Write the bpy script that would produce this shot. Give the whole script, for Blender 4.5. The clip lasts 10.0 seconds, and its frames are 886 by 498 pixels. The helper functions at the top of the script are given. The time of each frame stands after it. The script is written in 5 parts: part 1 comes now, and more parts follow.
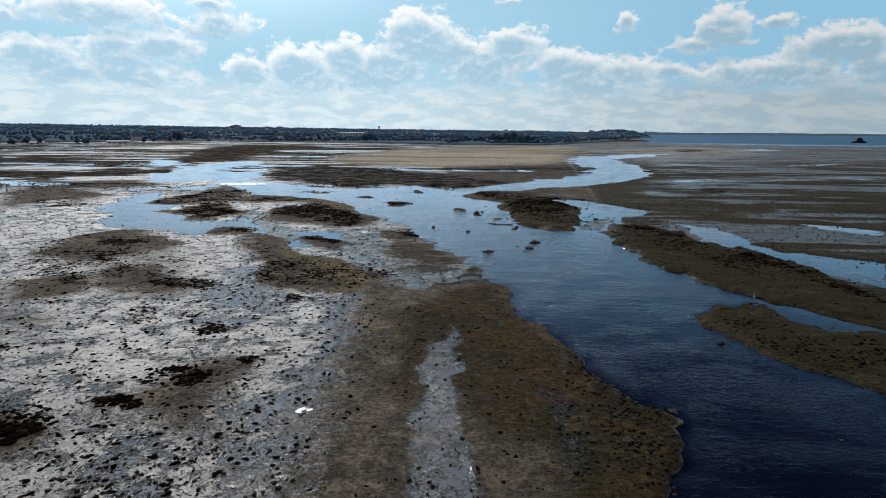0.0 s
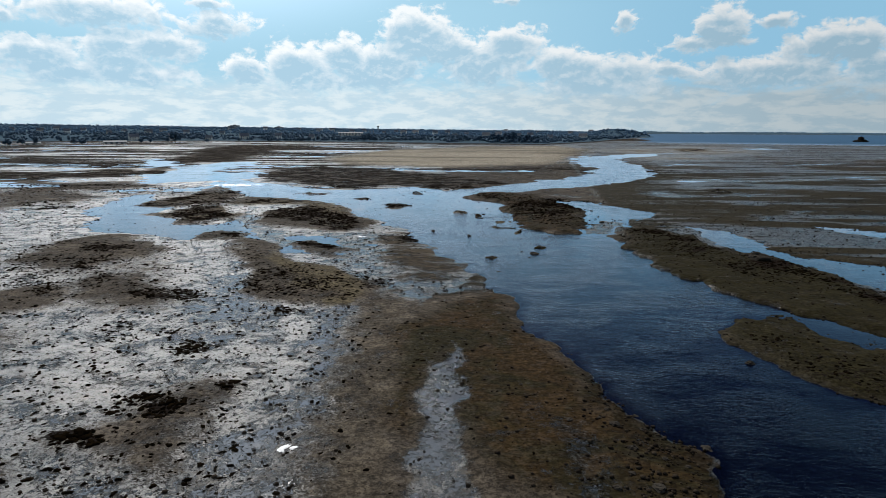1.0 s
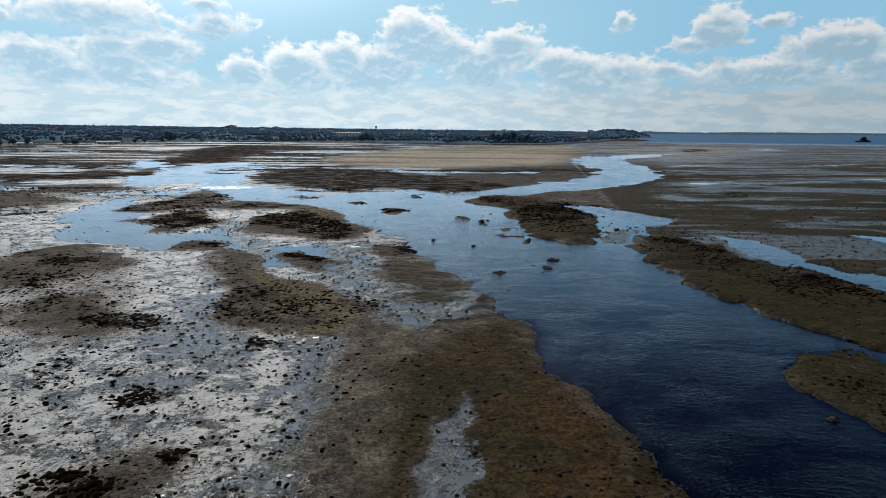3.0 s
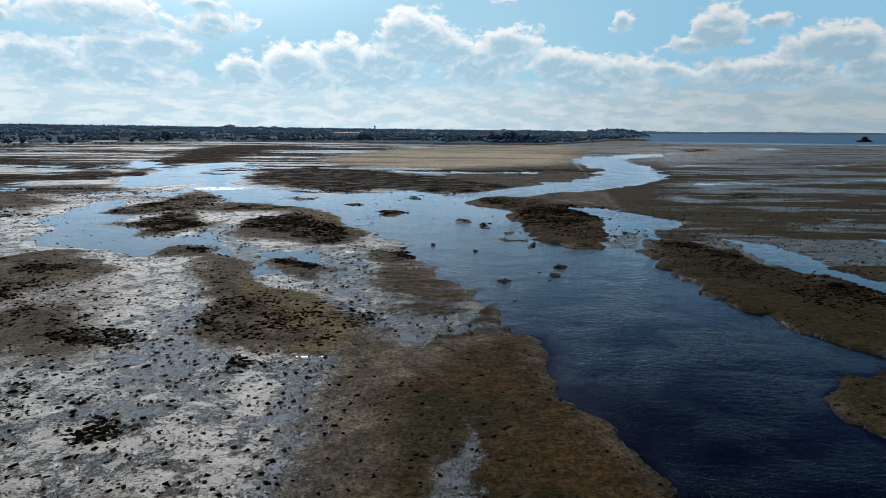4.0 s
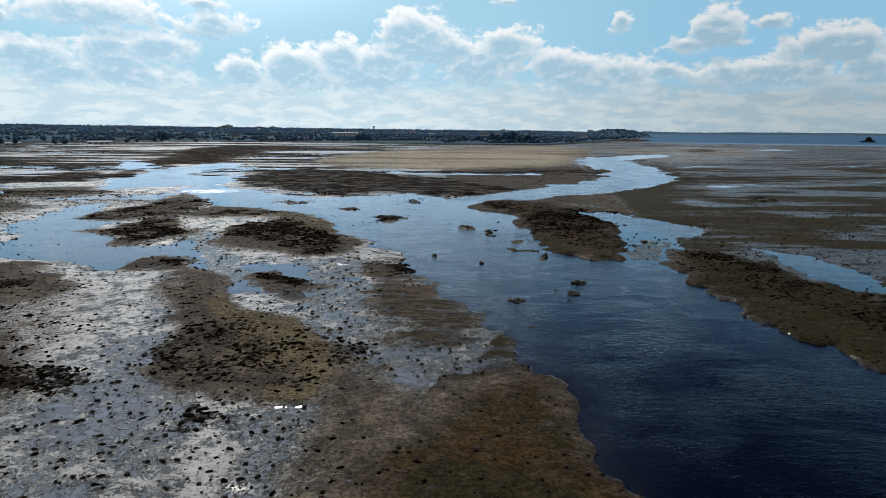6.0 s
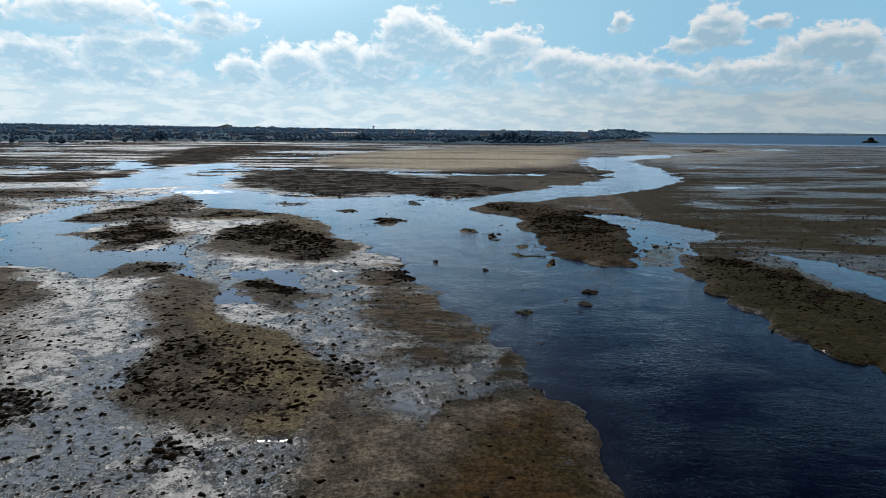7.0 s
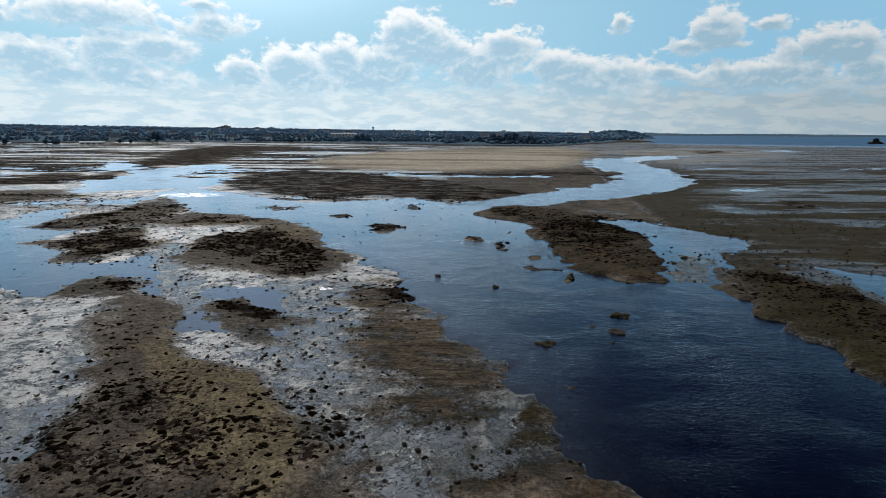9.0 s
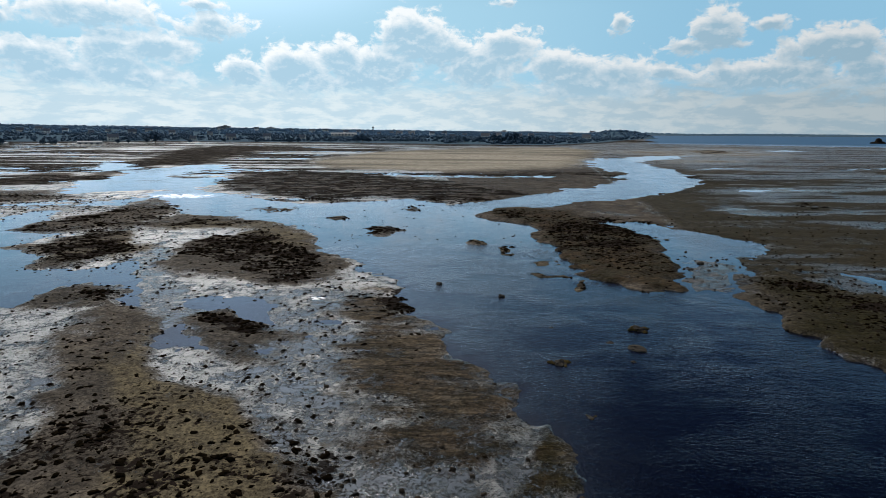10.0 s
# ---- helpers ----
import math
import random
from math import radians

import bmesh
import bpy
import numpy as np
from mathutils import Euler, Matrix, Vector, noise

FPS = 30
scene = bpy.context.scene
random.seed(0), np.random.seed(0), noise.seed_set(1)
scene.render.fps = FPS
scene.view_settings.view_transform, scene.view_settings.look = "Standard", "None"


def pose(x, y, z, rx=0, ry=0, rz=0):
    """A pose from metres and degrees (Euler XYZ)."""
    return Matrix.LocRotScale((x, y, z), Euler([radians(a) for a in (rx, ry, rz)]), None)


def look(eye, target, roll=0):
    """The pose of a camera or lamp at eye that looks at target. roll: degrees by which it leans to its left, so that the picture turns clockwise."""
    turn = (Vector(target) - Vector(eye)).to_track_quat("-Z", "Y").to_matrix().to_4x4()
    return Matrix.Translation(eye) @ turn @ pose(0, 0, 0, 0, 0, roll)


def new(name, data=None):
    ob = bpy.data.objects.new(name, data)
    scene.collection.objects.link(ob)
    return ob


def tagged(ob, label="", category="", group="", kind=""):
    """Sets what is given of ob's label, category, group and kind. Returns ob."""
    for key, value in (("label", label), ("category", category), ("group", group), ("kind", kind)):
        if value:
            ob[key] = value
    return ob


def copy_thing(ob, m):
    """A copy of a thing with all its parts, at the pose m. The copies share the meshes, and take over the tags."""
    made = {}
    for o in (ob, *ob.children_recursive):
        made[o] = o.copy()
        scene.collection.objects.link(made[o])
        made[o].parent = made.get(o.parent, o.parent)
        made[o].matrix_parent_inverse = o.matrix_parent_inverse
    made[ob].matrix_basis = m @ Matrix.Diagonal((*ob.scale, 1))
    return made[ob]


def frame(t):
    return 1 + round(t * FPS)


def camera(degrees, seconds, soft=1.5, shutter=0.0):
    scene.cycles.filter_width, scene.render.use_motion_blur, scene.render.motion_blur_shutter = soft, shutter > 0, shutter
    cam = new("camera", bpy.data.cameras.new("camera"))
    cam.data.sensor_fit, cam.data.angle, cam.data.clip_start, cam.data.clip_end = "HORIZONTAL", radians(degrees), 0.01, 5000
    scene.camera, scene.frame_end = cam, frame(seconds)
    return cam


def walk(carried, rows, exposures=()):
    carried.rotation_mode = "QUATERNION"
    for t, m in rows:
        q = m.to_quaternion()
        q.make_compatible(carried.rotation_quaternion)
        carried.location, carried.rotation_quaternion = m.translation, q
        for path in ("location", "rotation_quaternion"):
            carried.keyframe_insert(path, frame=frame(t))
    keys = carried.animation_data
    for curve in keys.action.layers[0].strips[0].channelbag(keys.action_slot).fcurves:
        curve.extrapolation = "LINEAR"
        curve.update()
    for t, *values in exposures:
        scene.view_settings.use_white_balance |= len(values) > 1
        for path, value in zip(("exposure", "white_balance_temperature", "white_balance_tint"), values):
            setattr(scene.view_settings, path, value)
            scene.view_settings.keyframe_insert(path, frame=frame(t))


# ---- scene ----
cam = camera(72.0, 10.0, 0.5)
PATH = [
    (0, (7.436, 0.099, 20.757), (7.313, 2.057, 20.368), 0.2),
    (1, (6.915, 5.702, 20.696), (6.794, 7.66, 20.306), 0.1),
    (2.5, (5.965, 14.061, 20.557), (5.848, 16.019, 20.168), 0.1),
    (4.5, (4.834, 25.313, 20.203), (4.723, 27.271, 19.813), 0.1),
    (5.5, (4.272, 30.54, 20.066), (4.162, 32.498, 19.677), 0.1),
    (7.5, (3.11, 40.962, 19.681), (3.002, 42.921, 19.293), 0.2),
    (9, (2.316, 49.524, 19.17), (2.208, 51.484, 18.785), 0.2),
    (10, (1.801, 54.956, 18.849), (1.693, 56.916, 18.464), 0.2),
]
walk(cam, [(t, look(eye, target, roll)) for t, eye, target, roll in PATH])

# ---- world, sun and exposure ----
SUN_AZ, SUN_EL = -25.0, 43.0  # degrees from +y towards +x, and above the horizon
SKY_STRENGTH, SUN_STRENGTH = 0.05, 3.7
scene.view_settings.exposure = 0.0


SUN_WAY = Vector((math.sin(radians(SUN_AZ)) * math.cos(radians(SUN_EL)), math.cos(radians(SUN_AZ)) * math.cos(radians(SUN_EL)), math.sin(radians(SUN_EL))))


class Nodes:
    """A short hand for wiring node trees."""

    def __init__(self, tree):
        self.tree = tree
        tree.nodes.clear()

    def add(self, kind, **values):
        n = self.tree.nodes.new(kind)
        for k, v in values.items():
            setattr(n, k, v)
        return n

    def plug(self, socket, value):
        if value is None:
            return
        if isinstance(value, bpy.types.NodeSocket):
            self.tree.links.new(value, socket)
        else:
            socket.default_value = value

    def math(self, op, a, b=None, c=None, clamp=False):
        n = self.add("ShaderNodeMath", operation=op, use_clamp=clamp)
        for s, v in zip(n.inputs, (a, b, c)):
            self.plug(s, v)
        return n.outputs[0]

    def ramp(self, value, a, b, lo=0.0, hi=1.0):
        n = self.add("ShaderNodeMapRange", interpolation_type="SMOOTHSTEP")
        for s, v in zip(n.inputs, (value, a, b, lo, hi)):
            self.plug(s, v)
        return n.outputs[0]

    def mix(self, fac, a, b, kind="MIX"):
        n = self.add("ShaderNodeMix", data_type="RGBA", blend_type=kind)
        for s, v in ((n.inputs[0], fac), (n.inputs[6], a), (n.inputs[7], b)):
            if isinstance(v, tuple):
                v = (*v, 1.0)[:4]
            self.plug(s, v)
        return n.outputs[2]

    def noise(self, vector, scale, detail=4.0, rough=0.5, warp=0.0):
        n = self.add("ShaderNodeTexNoise")
        self.plug(n.inputs["Vector"], vector)
        n.inputs["Scale"].default_value, n.inputs["Detail"].default_value = scale, detail
        n.inputs["Roughness"].default_value, n.inputs["Distortion"].default_value = rough, warp
        return n.outputs["Fac"]

    def scaled(self, vector, x, y, z):
        n = self.add("ShaderNodeVectorMath", operation="MULTIPLY")
        self.plug(n.inputs[0], vector)
        n.inputs[1].default_value = (x, y, z)
        return n.outputs[0]

    def attr(self, name):
        return self.add("ShaderNodeAttribute", attribute_name=name).outputs["Fac"]


# Cloud puffs: bearing, height, half width and half height in degrees, thickness.
PUFFS = []
# bank of cloud over the flats
PUFFS += [(-36.4, 5.4, 3.2, 1.1, 1), (-31.0, 6.0, 2.4, 1.8, 1), (-32.3, 8.9, 4.8, 1.2, 0.9), (-27.3, 6.5, 3.0, 1.1, 1), (-35.0, 4.4, 4.1, 0.8, 0.9), (-30.0, 4.2, 3.7, 0.8, 0.8), (-23.0, 8.5, 2.2, 1.1, 0.95), (-23.8, 10.0, 1.5, 0.4, 0.8), (-37.9, 8.1, 0.5, 0.5, 0.8)]
# cumulus row
PUFFS += [(-20.7, 5.0, 1.6, 1.2, 1), (-16.2, 5.2, 3.0, 1.8, 1), (-12.4, 6.3, 1.9, 1.4, 1), (-10.7, 5.0, 2.5, 1.5, 0.9), (-5.9, 8.1, 3.1, 1.8, 1), (-2.8, 6.9, 2.5, 1.2, 0.9), (-8.4, 5.7, 3.0, 1.6, 1), (2.7, 7.3, 2.2, 1.3, 1), (0.2, 5.7, 3.7, 1.6, 1), (7.3, 5.4, 3.0, 1.3, 1), (12.1, 4.8, 2.9, 1.1, 0.9), (9.8, 3.7, 4.9, 1.0, 0.8), (16.3, 4.8, 1.4, 0.7, 0.8)]
# ragged cumulus
PUFFS += [(20.2, 8.1, 2.1, 1.4, 1), (17.7, 6.8, 1.9, 0.7, 0.9), (23.7, 8.2, 1.4, 0.5, 0.85), (12.3, 8.9, 0.9, 0.8, 0.8), (2.4, 10.8, 1.0, 0.3, 0.7), (28.7, 6.4, 3.0, 1.1, 1), (25.2, 4.5, 5.1, 1.0, 0.9), (21.1, 4.4, 2.3, 1.1, 0.9), (30.5, 4.7, 2.4, 1.5, 0.9)]


def build_world():
    world = bpy.data.worlds.new("sky")
    scene.world = world
    world.use_nodes = True
    k = Nodes(world.node_tree)
    way = k.add("ShaderNodeTexCoord").outputs["Generated"]
    xyz = k.add("ShaderNodeSeparateXYZ")
    k.plug(xyz.inputs[0], way)
    az = k.math("MULTIPLY", k.math("ARCTAN2", xyz.outputs[0], xyz.outputs[1]), 180 / math.pi)
    el = k.math("MULTIPLY", k.math("ARCSINE", xyz.outputs[2]), 180 / math.pi)
    sky = k.add("ShaderNodeTexSky", sky_type="NISHITA", sun_disc=False, sun_elevation=radians(SUN_EL),
                sun_rotation=radians(SUN_AZ), altitude=20.0, air_density=1.0, dust_density=1.2, ozone_density=1.6)
    # bearings and heights as a flat map for the cloud noise
    flat = k.add("ShaderNodeCombineXYZ")
    k.plug(flat.inputs[0], az)
    k.plug(flat.inputs[1], k.math("MULTIPLY", el, 1.5))
    big = k.noise(flat.outputs[0], 0.24, 7.0, 0.6, 0.3)
    fine = k.noise(flat.outputs[0], 0.95, 6.0, 0.62, 0.5)
    ragged = k.math("ADD", k.math("MULTIPLY", k.math("SUBTRACT", big, 0.5), 1.9), k.math("MULTIPLY", k.math("SUBTRACT", fine, 0.5), 1.5))
    puffs, low = None, None
    for a, e, ra, re, w in PUFFS:
        u = k.math("MULTIPLY", k.math("SUBTRACT", az, a), 1 / (1.3 * ra))
        v = k.math("MULTIPLY", k.math("SUBTRACT", el, e), 1 / (1.3 * re))
        r = k.math("SQRT", k.math("ADD", k.math("MULTIPLY", u, u), k.math("MULTIPLY", v, v)))
        d = k.math("MULTIPLY", k.math("SUBTRACT", 1.0, r), w)
        # the underside of each puff lies in its own shade
        b = k.math("ADD", d, k.math("MULTIPLY", v, -0.55))
        puffs = d if puffs is None else k.math("SMOOTH_MAX", puffs, d, 0.15)
        low = b if low is None else k.math("SMOOTH_MAX", low, b, 0.1)
    density = k.math("ADD", k.math("MAXIMUM", puffs, -0.9), ragged)
    # broken cloud goes on overhead; layered haze lies near the horizon
    overhead = k.noise(way, 3.2, 8.0, 0.58, 0.4)
    high = k.math("MULTIPLY", k.ramp(el, 10.0, 20.0), k.ramp(overhead, 0.46, 0.64))
    # unseen bright cloud behind the flight, added to light the woods' near sides
    behind = k.math("MULTIPLY", k.ramp(k.math("ABSOLUTE", az), 62.0, 100.0), k.ramp(overhead, 0.5, 0.66))
    veil = k.noise(k.scaled(flat.outputs[0], 0.7, 1.2, 1.0), 0.4, 8.0, 0.66, 0.5)
    layer = k.ramp(k.math("ADD", el, k.math("MULTIPLY", k.math("SUBTRACT", veil, 0.5), 7.0)), 5.6, 2.2)
    cover = k.ramp(density, -0.10, 0.32)
    thick = k.ramp(k.math("ADD", low, k.math("MULTIPLY", ragged, 0.7)), -0.05, 0.75)
    sunny = k.ramp(k.math("ABSOLUTE", k.math("SUBTRACT", az, SUN_AZ)), 8.0, 60.0, 1.0, 0.70)
    blue = k.mix(1.0, sky.outputs[0], SKY_TINT, "MULTIPLY")
    # thin high haze pales the blue towards the horizon
    blue = k.mix(k.ramp(el, 22.0, 10.0, 0.0, 0.92), blue, k.mix(k.ramp(sunny, 0.72, 1.0), HAZE_AWAY, HAZE))
    # the sky is bright round the sun
    near_sun = k.add("ShaderNodeVectorMath", operation="DOT_PRODUCT")
    k.plug(near_sun.inputs[0], way)
    near_sun.inputs[1].default_value = tuple(SUN_WAY)
    blue = k.mix(k.ramp(near_sun.outputs["Value"], 0.79, 0.99, 0.0, 0.92), blue, (31.0, 38.0, 47.0))
    white = k.mix(1.0, CLOUD, sunny, "MULTIPLY")
    grey = k.mix(1.0, SHADE, sunny, "MULTIPLY")
    low_sun = k.ramp(k.math("ABSOLUTE", k.math("SUBTRACT", az, SUN_AZ)), 8.0, 60.0, 1.0, 0.56)
    pale = k.mix(1.0, LAYER, low_sun, "MULTIPLY")
    dim = k.mix(1.0, LAYER_DARK, low_sun, "MULTIPLY")
    streak = k.noise(k.scaled(flat.outputs[0], 0.6, 1.3, 1.0), 0.55, 7.0, 0.6, 0.15)
    # cloud overhead is bright towards the sun and dim away from it
    lit = k.mix(k.ramp(near_sun.outputs["Value"], 0.80, 0.98), OVERHEAD, OVERHEAD_SUN)
    col = k.mix(behind, k.mix(high, blue, lit), (17.0, 17.6, 18.0))
    col = k.mix(k.math("MULTIPLY", layer, 0.9), col, k.mix(k.ramp(streak, 0.42, 0.60), dim, pale))
    # billows: what faces the sun is bright, what turns from it falls into shade
    shifted = k.add("ShaderNodeVectorMath", operation="ADD")
    k.plug(shifted.inputs[0], flat.outputs[0])
    shifted.inputs[1].default_value = (-0.15, 0.55, 0.0)
    big_off = k.noise(shifted.outputs[0], 0.24, 7.0, 0.6, 0.3)
    fine_off = k.noise(shifted.outputs[0], 0.95, 6.0, 0.62, 0.5)
    relief = k.math("ADD", k.math("MULTIPLY", k.math("SUBTRACT", big_off, big), 3.2), k.math("MULTIPLY", k.math("SUBTRACT", fine_off, fine), 1.3))
    shaded = k.math("ADD", k.math("MULTIPLY", thick, 1.0), k.math("MULTIPLY", relief, 0.8), clamp=True)
    body = k.mix(shaded, white, grey)
    col = k.mix(k.math("MULTIPLY", cover, k.ramp(el, 1.5, 4.0, 0.1, 0.96)), col, body)
    back = k.add("ShaderNodeBackground")
    k.plug(back.inputs[0], col)
    back.inputs[1].default_value = SKY_STRENGTH
    out = k.add("ShaderNodeOutputWorld")
    k.plug(out.inputs[0], back.outputs[0])


SKY_TINT = (0.078, 0.148, 0.46)
# the clouds' own light, against a sky strength of 0.05
CLOUD, SHADE, HAZE = (19.6, 20.4, 20.8), (8.6, 12.8, 15.8), (8.8, 14.6, 18.0)
HAZE_AWAY = (6.0, 11.4, 15.4)
LAYER, LAYER_DARK = (15.6, 17.6, 18.4), (11.6, 14.8, 16.8)
OVERHEAD, OVERHEAD_SUN = (1.7, 2.7, 5.6), (26.0, 28.0, 31.0)
build_world()
sun_data = bpy.data.lights.new("sun", "SUN")
sun_data.energy, sun_data.angle, sun_data.color = SUN_STRENGTH, radians(0.53), (1.0, 0.94, 0.85)
sun = new("sun", sun_data)
sun.matrix_world = look(SUN_WAY * 300, (0, 0, 0))


# ---- materials ----
def material(name):
    m = bpy.data.materials.new(name)
    m.use_nodes = True
    return m, Nodes(m.node_tree)


def finish(k, base, rough, height=None, dist=0.02, strength=1.0, ior=1.45, gloss=0.5):
    p = k.add("ShaderNodeBsdfPrincipled")
    if isinstance(base, tuple):
        base = (*base, 1.0)
    k.plug(p.inputs["Base Color"], base)
    k.plug(p.inputs["Roughness"], rough)
    p.inputs["IOR"].default_value = ior
    k.plug(p.inputs["Specular IOR Level"], gloss)
    if height is not None:
        b = k.add("ShaderNodeBump")
        b.inputs["Distance"].default_value, b.inputs["Strength"].default_value = dist, strength
        k.plug(b.inputs["Height"], height)
        k.plug(p.inputs["Normal"], b.outputs[0])
    k.plug(k.add("ShaderNodeOutputMaterial").inputs[0], p.outputs[0])


def ground_material():
    m, k = material("tidal_ground")
    at = k.add("ShaderNodeNewGeometry").outputs["Position"]
    wet, weed, algae, silt, sand = (k.attr(n) for n in ("wet", "weed", "algae", "silt", "sand"))
    bank, sheet = k.attr("bank"), k.attr("film")
    land, rippled = k.attr("land"), k.attr("rippled")
    grit = k.noise(at, 6.0, 5.0, 0.72)
    fine = k.noise(at, 17.0, 3.0, 0.7)
    lump = k.noise(at, 1.5, 5.0, 0.65, 0.3)
    patch = k.noise(at, 0.3, 6.0, 0.62, 0.4)
    broad = k.noise(k.scaled(at, 0.45, 1.0, 1.0), 0.07, 6.0, 0.6)
    broad2 = k.noise(at, 0.13, 6.0, 0.7, 0.8)

    def off(n, share):
        return k.math("MULTIPLY", k.math("SUBTRACT", n, 0.5), share)

    # how dry the ground lies: banks end in a ragged, speckled fringe
    mottle = k.noise(at, 0.75, 6.0, 0.7, 0.5)
    edge = k.math("ADD", k.math("ADD", off(mottle, 1.9), off(grit, 1.7)), k.math("ADD", off(patch, 1.6), off(fine, 0.9)))
    high = k.ramp(k.math("ADD", bank, edge), 0.12, 0.82)
    # colour: mud, rust-brown algae, yellow silt, pale sand, all of fine grain
    mud = k.mix(k.ramp(patch, 0.3, 0.7), (0.033, 0.0272, 0.0215), (0.088, 0.0745, 0.060))
    mud = k.mix(k.ramp(broad, 0.4, 0.62, 0.0, 0.6), mud, (0.033, 0.029, 0.024))
    side = k.add("ShaderNodeSeparateXYZ")
    k.plug(side.inputs[0], at)
    rust = k.mix(k.math("MAXIMUM", k.ramp(broad2, 0.4, 0.6), k.ramp(side.outputs[0], 24.0, 32.0)), (0.029, 0.0180, 0.0078), (0.0165, 0.0142, 0.0064))
    col = k.mix(k.math("MULTIPLY", algae, k.ramp(k.math("ADD", patch, off(lump, 0.8)), 0.22, 0.5, 0.6, 1.25), clamp=True), mud, rust)
    col = k.mix(k.math("MULTIPLY", silt, k.ramp(patch, 0.2, 0.6, 0.4, 1.0)), col, (0.086, 0.071, 0.043))
    col = k.mix(k.math("MULTIPLY", sand, 0.85), col, (0.27, 0.245, 0.20))
    grain = k.noise(at, 3.2, 7.0, 0.82)
    col = k.mix(1.0, col, k.mix(k.ramp(grain, 0.42, 0.58), (0.55, 0.54, 0.52), (1.6, 1.57, 1.5)), "MULTIPLY")
    streaky = k.noise(k.scaled(at, 0.8, 1.2, 1.0), 0.9, 5.0, 0.65, 0.6)
    col = k.mix(1.0, col, k.mix(k.ramp(streaky, 0.36, 0.64), (0.7, 0.7, 0.71), (1.2, 1.18, 1.13)), "MULTIPLY")
    ripple = k.noise(k.scaled(at, 0.4, 2.2, 1.0), 1.0, 4.0, 0.6, 0.8)
    col = k.mix(rippled, col, k.mix(1.0, col, k.mix(k.ramp(ripple, 0.40, 0.58), (0.62, 0.58, 0.52), (1.45, 1.36, 1.2)), "MULTIPLY"))
    fleck = k.noise(at, 7.5, 2.0, 0.6)
    col = k.mix(k.ramp(fleck, 0.36, 0.31, 0.0, 0.8), col, (0.012, 0.010, 0.008))
    stain = k.math("MULTIPLY", k.ramp(lump, 0.58, 0.66), k.ramp(k.math("MAXIMUM", sand, bank), 0.0, 1.0, 0.7, 0.25))
    col = k.mix(stain, col, (0.022, 0.017, 0.013))
    wrack = k.noise(at, 2.3, 6.0, 0.68, 0.4)
    coarse = k.noise(k.scaled(at, 0.6, 1.2, 1.0), 0.22, 5.0, 0.65, 0.5)
    clumped = k.math("MULTIPLY", weed, k.ramp(coarse, 0.44, 0.54, 0.1, 1.35))
    clumped = k.math("ADD", clumped, k.ramp(weed, 0.72, 1.0, 0.0, 0.45))
    grown = k.ramp(k.math("ADD", wrack, k.math("MULTIPLY", clumped, 0.22)), 0.655, 0.685)
    grown = k.math("MULTIPLY", grown, k.ramp(weed, 0.02, 0.15))
    col = k.mix(grown, col, k.mix(grit, (0.007, 0.0055, 0.0048), (0.022, 0.016, 0.0125)))
    # scrub on the land, with the blue of distance haze put into its colour
    hazy_scrub = k.mix(k.noise(k.scaled(at, 0.5, 1.0, 1.0), 0.015, 6.0, 0.65), (0.040, 0.070, 0.095), (0.070, 0.108, 0.135))
    col = k.mix(land, col, hazy_scrub)
    # standing films of water lie in the hollows of the wet ground, with grit standing out of them
    low = k.math("MULTIPLY", k.ramp(wet, 0.7, 1.0), k.math("SUBTRACT", 1.0, high))
    hollow = k.math("ADD", k.math("ADD", k.math("MULTIPLY", grit, 0.40), k.math("MULTIPLY", fine, 0.22)), k.math("ADD", k.math("MULTIPLY", lump, 0.28), k.math("MULTIPLY", patch, 0.35)))
    brim = k.math("ADD", k.math("ADD", 0.535, k.math("MULTIPLY", low, 0.075)), k.math("MULTIPLY", sheet, 0.062))
    film = k.ramp(k.math("SUBTRACT", brim, hollow), 0.0, 0.045)
    dry = k.math("MAXIMUM", grown, land)
    film = k.math("MULTIPLY", film, k.math("SUBTRACT", 1.0, dry))
    damp = k.math("MULTIPLY", k.ramp(wet, 0.15, 0.85), k.math("SUBTRACT", 1.0, k.math("MULTIPLY", high, 0.93)))
    speckle = k.ramp(k.math("ADD", k.math("ADD", grain, k.math("ADD", off(mottle, 0.85), off(patch, 0.75))), k.math("MULTIPLY", k.math("SUBTRACT", damp, 0.6), 0.16)), 0.47, 0.56)
    col = k.mix(k.math("MULTIPLY", damp, 0.2), col, k.mix(1.0, col, (0.5, 0.5, 0.52), "MULTIPLY"))
    # sand soaked at the water's edge is dark
    col = k.mix(k.ramp(wet, 0.80, 0.99, 0.0, 0.6), col, k.mix(1.0, col, (0.42, 0.43, 0.45), "MULTIPLY"))
    rough = k.ramp(damp, 0.0, 0.85, 0.85, 0.34)
    rough = k.math("ADD", k.math("MULTIPLY", rough, k.math("SUBTRACT", 1.0, film)), k.math("MULTIPLY", film, 0.12))
    rough = k.math("MAXIMUM", rough, k.math("MULTIPLY", dry, 0.8))
    gloss = k.math("MAXIMUM", k.math("MULTIPLY", film, 0.8), k.math("ADD", 0.03, k.math("MULTIPLY", k.math("MULTIPLY", damp, k.math("SUBTRACT", 1.0, film)), k.ramp(speckle, 0.0, 1.0, 0.05, 1.15))))
    gloss = k.math("MULTIPLY", gloss, k.math("SUBTRACT", 1.0, k.math("MULTIPLY", dry, 0.9)))
    # ground under a film shows dark
    col = k.mix(k.math("MULTIPLY", film, 0.45), col, k.mix(1.0, col, (0.34, 0.40, 0.52), "MULTIPLY"))
    pebble = k.math("MULTIPLY", k.noise(at, 10.0, 2.0, 0.55), k.ramp(damp, 0.0, 0.8, 0.25, 0.62))
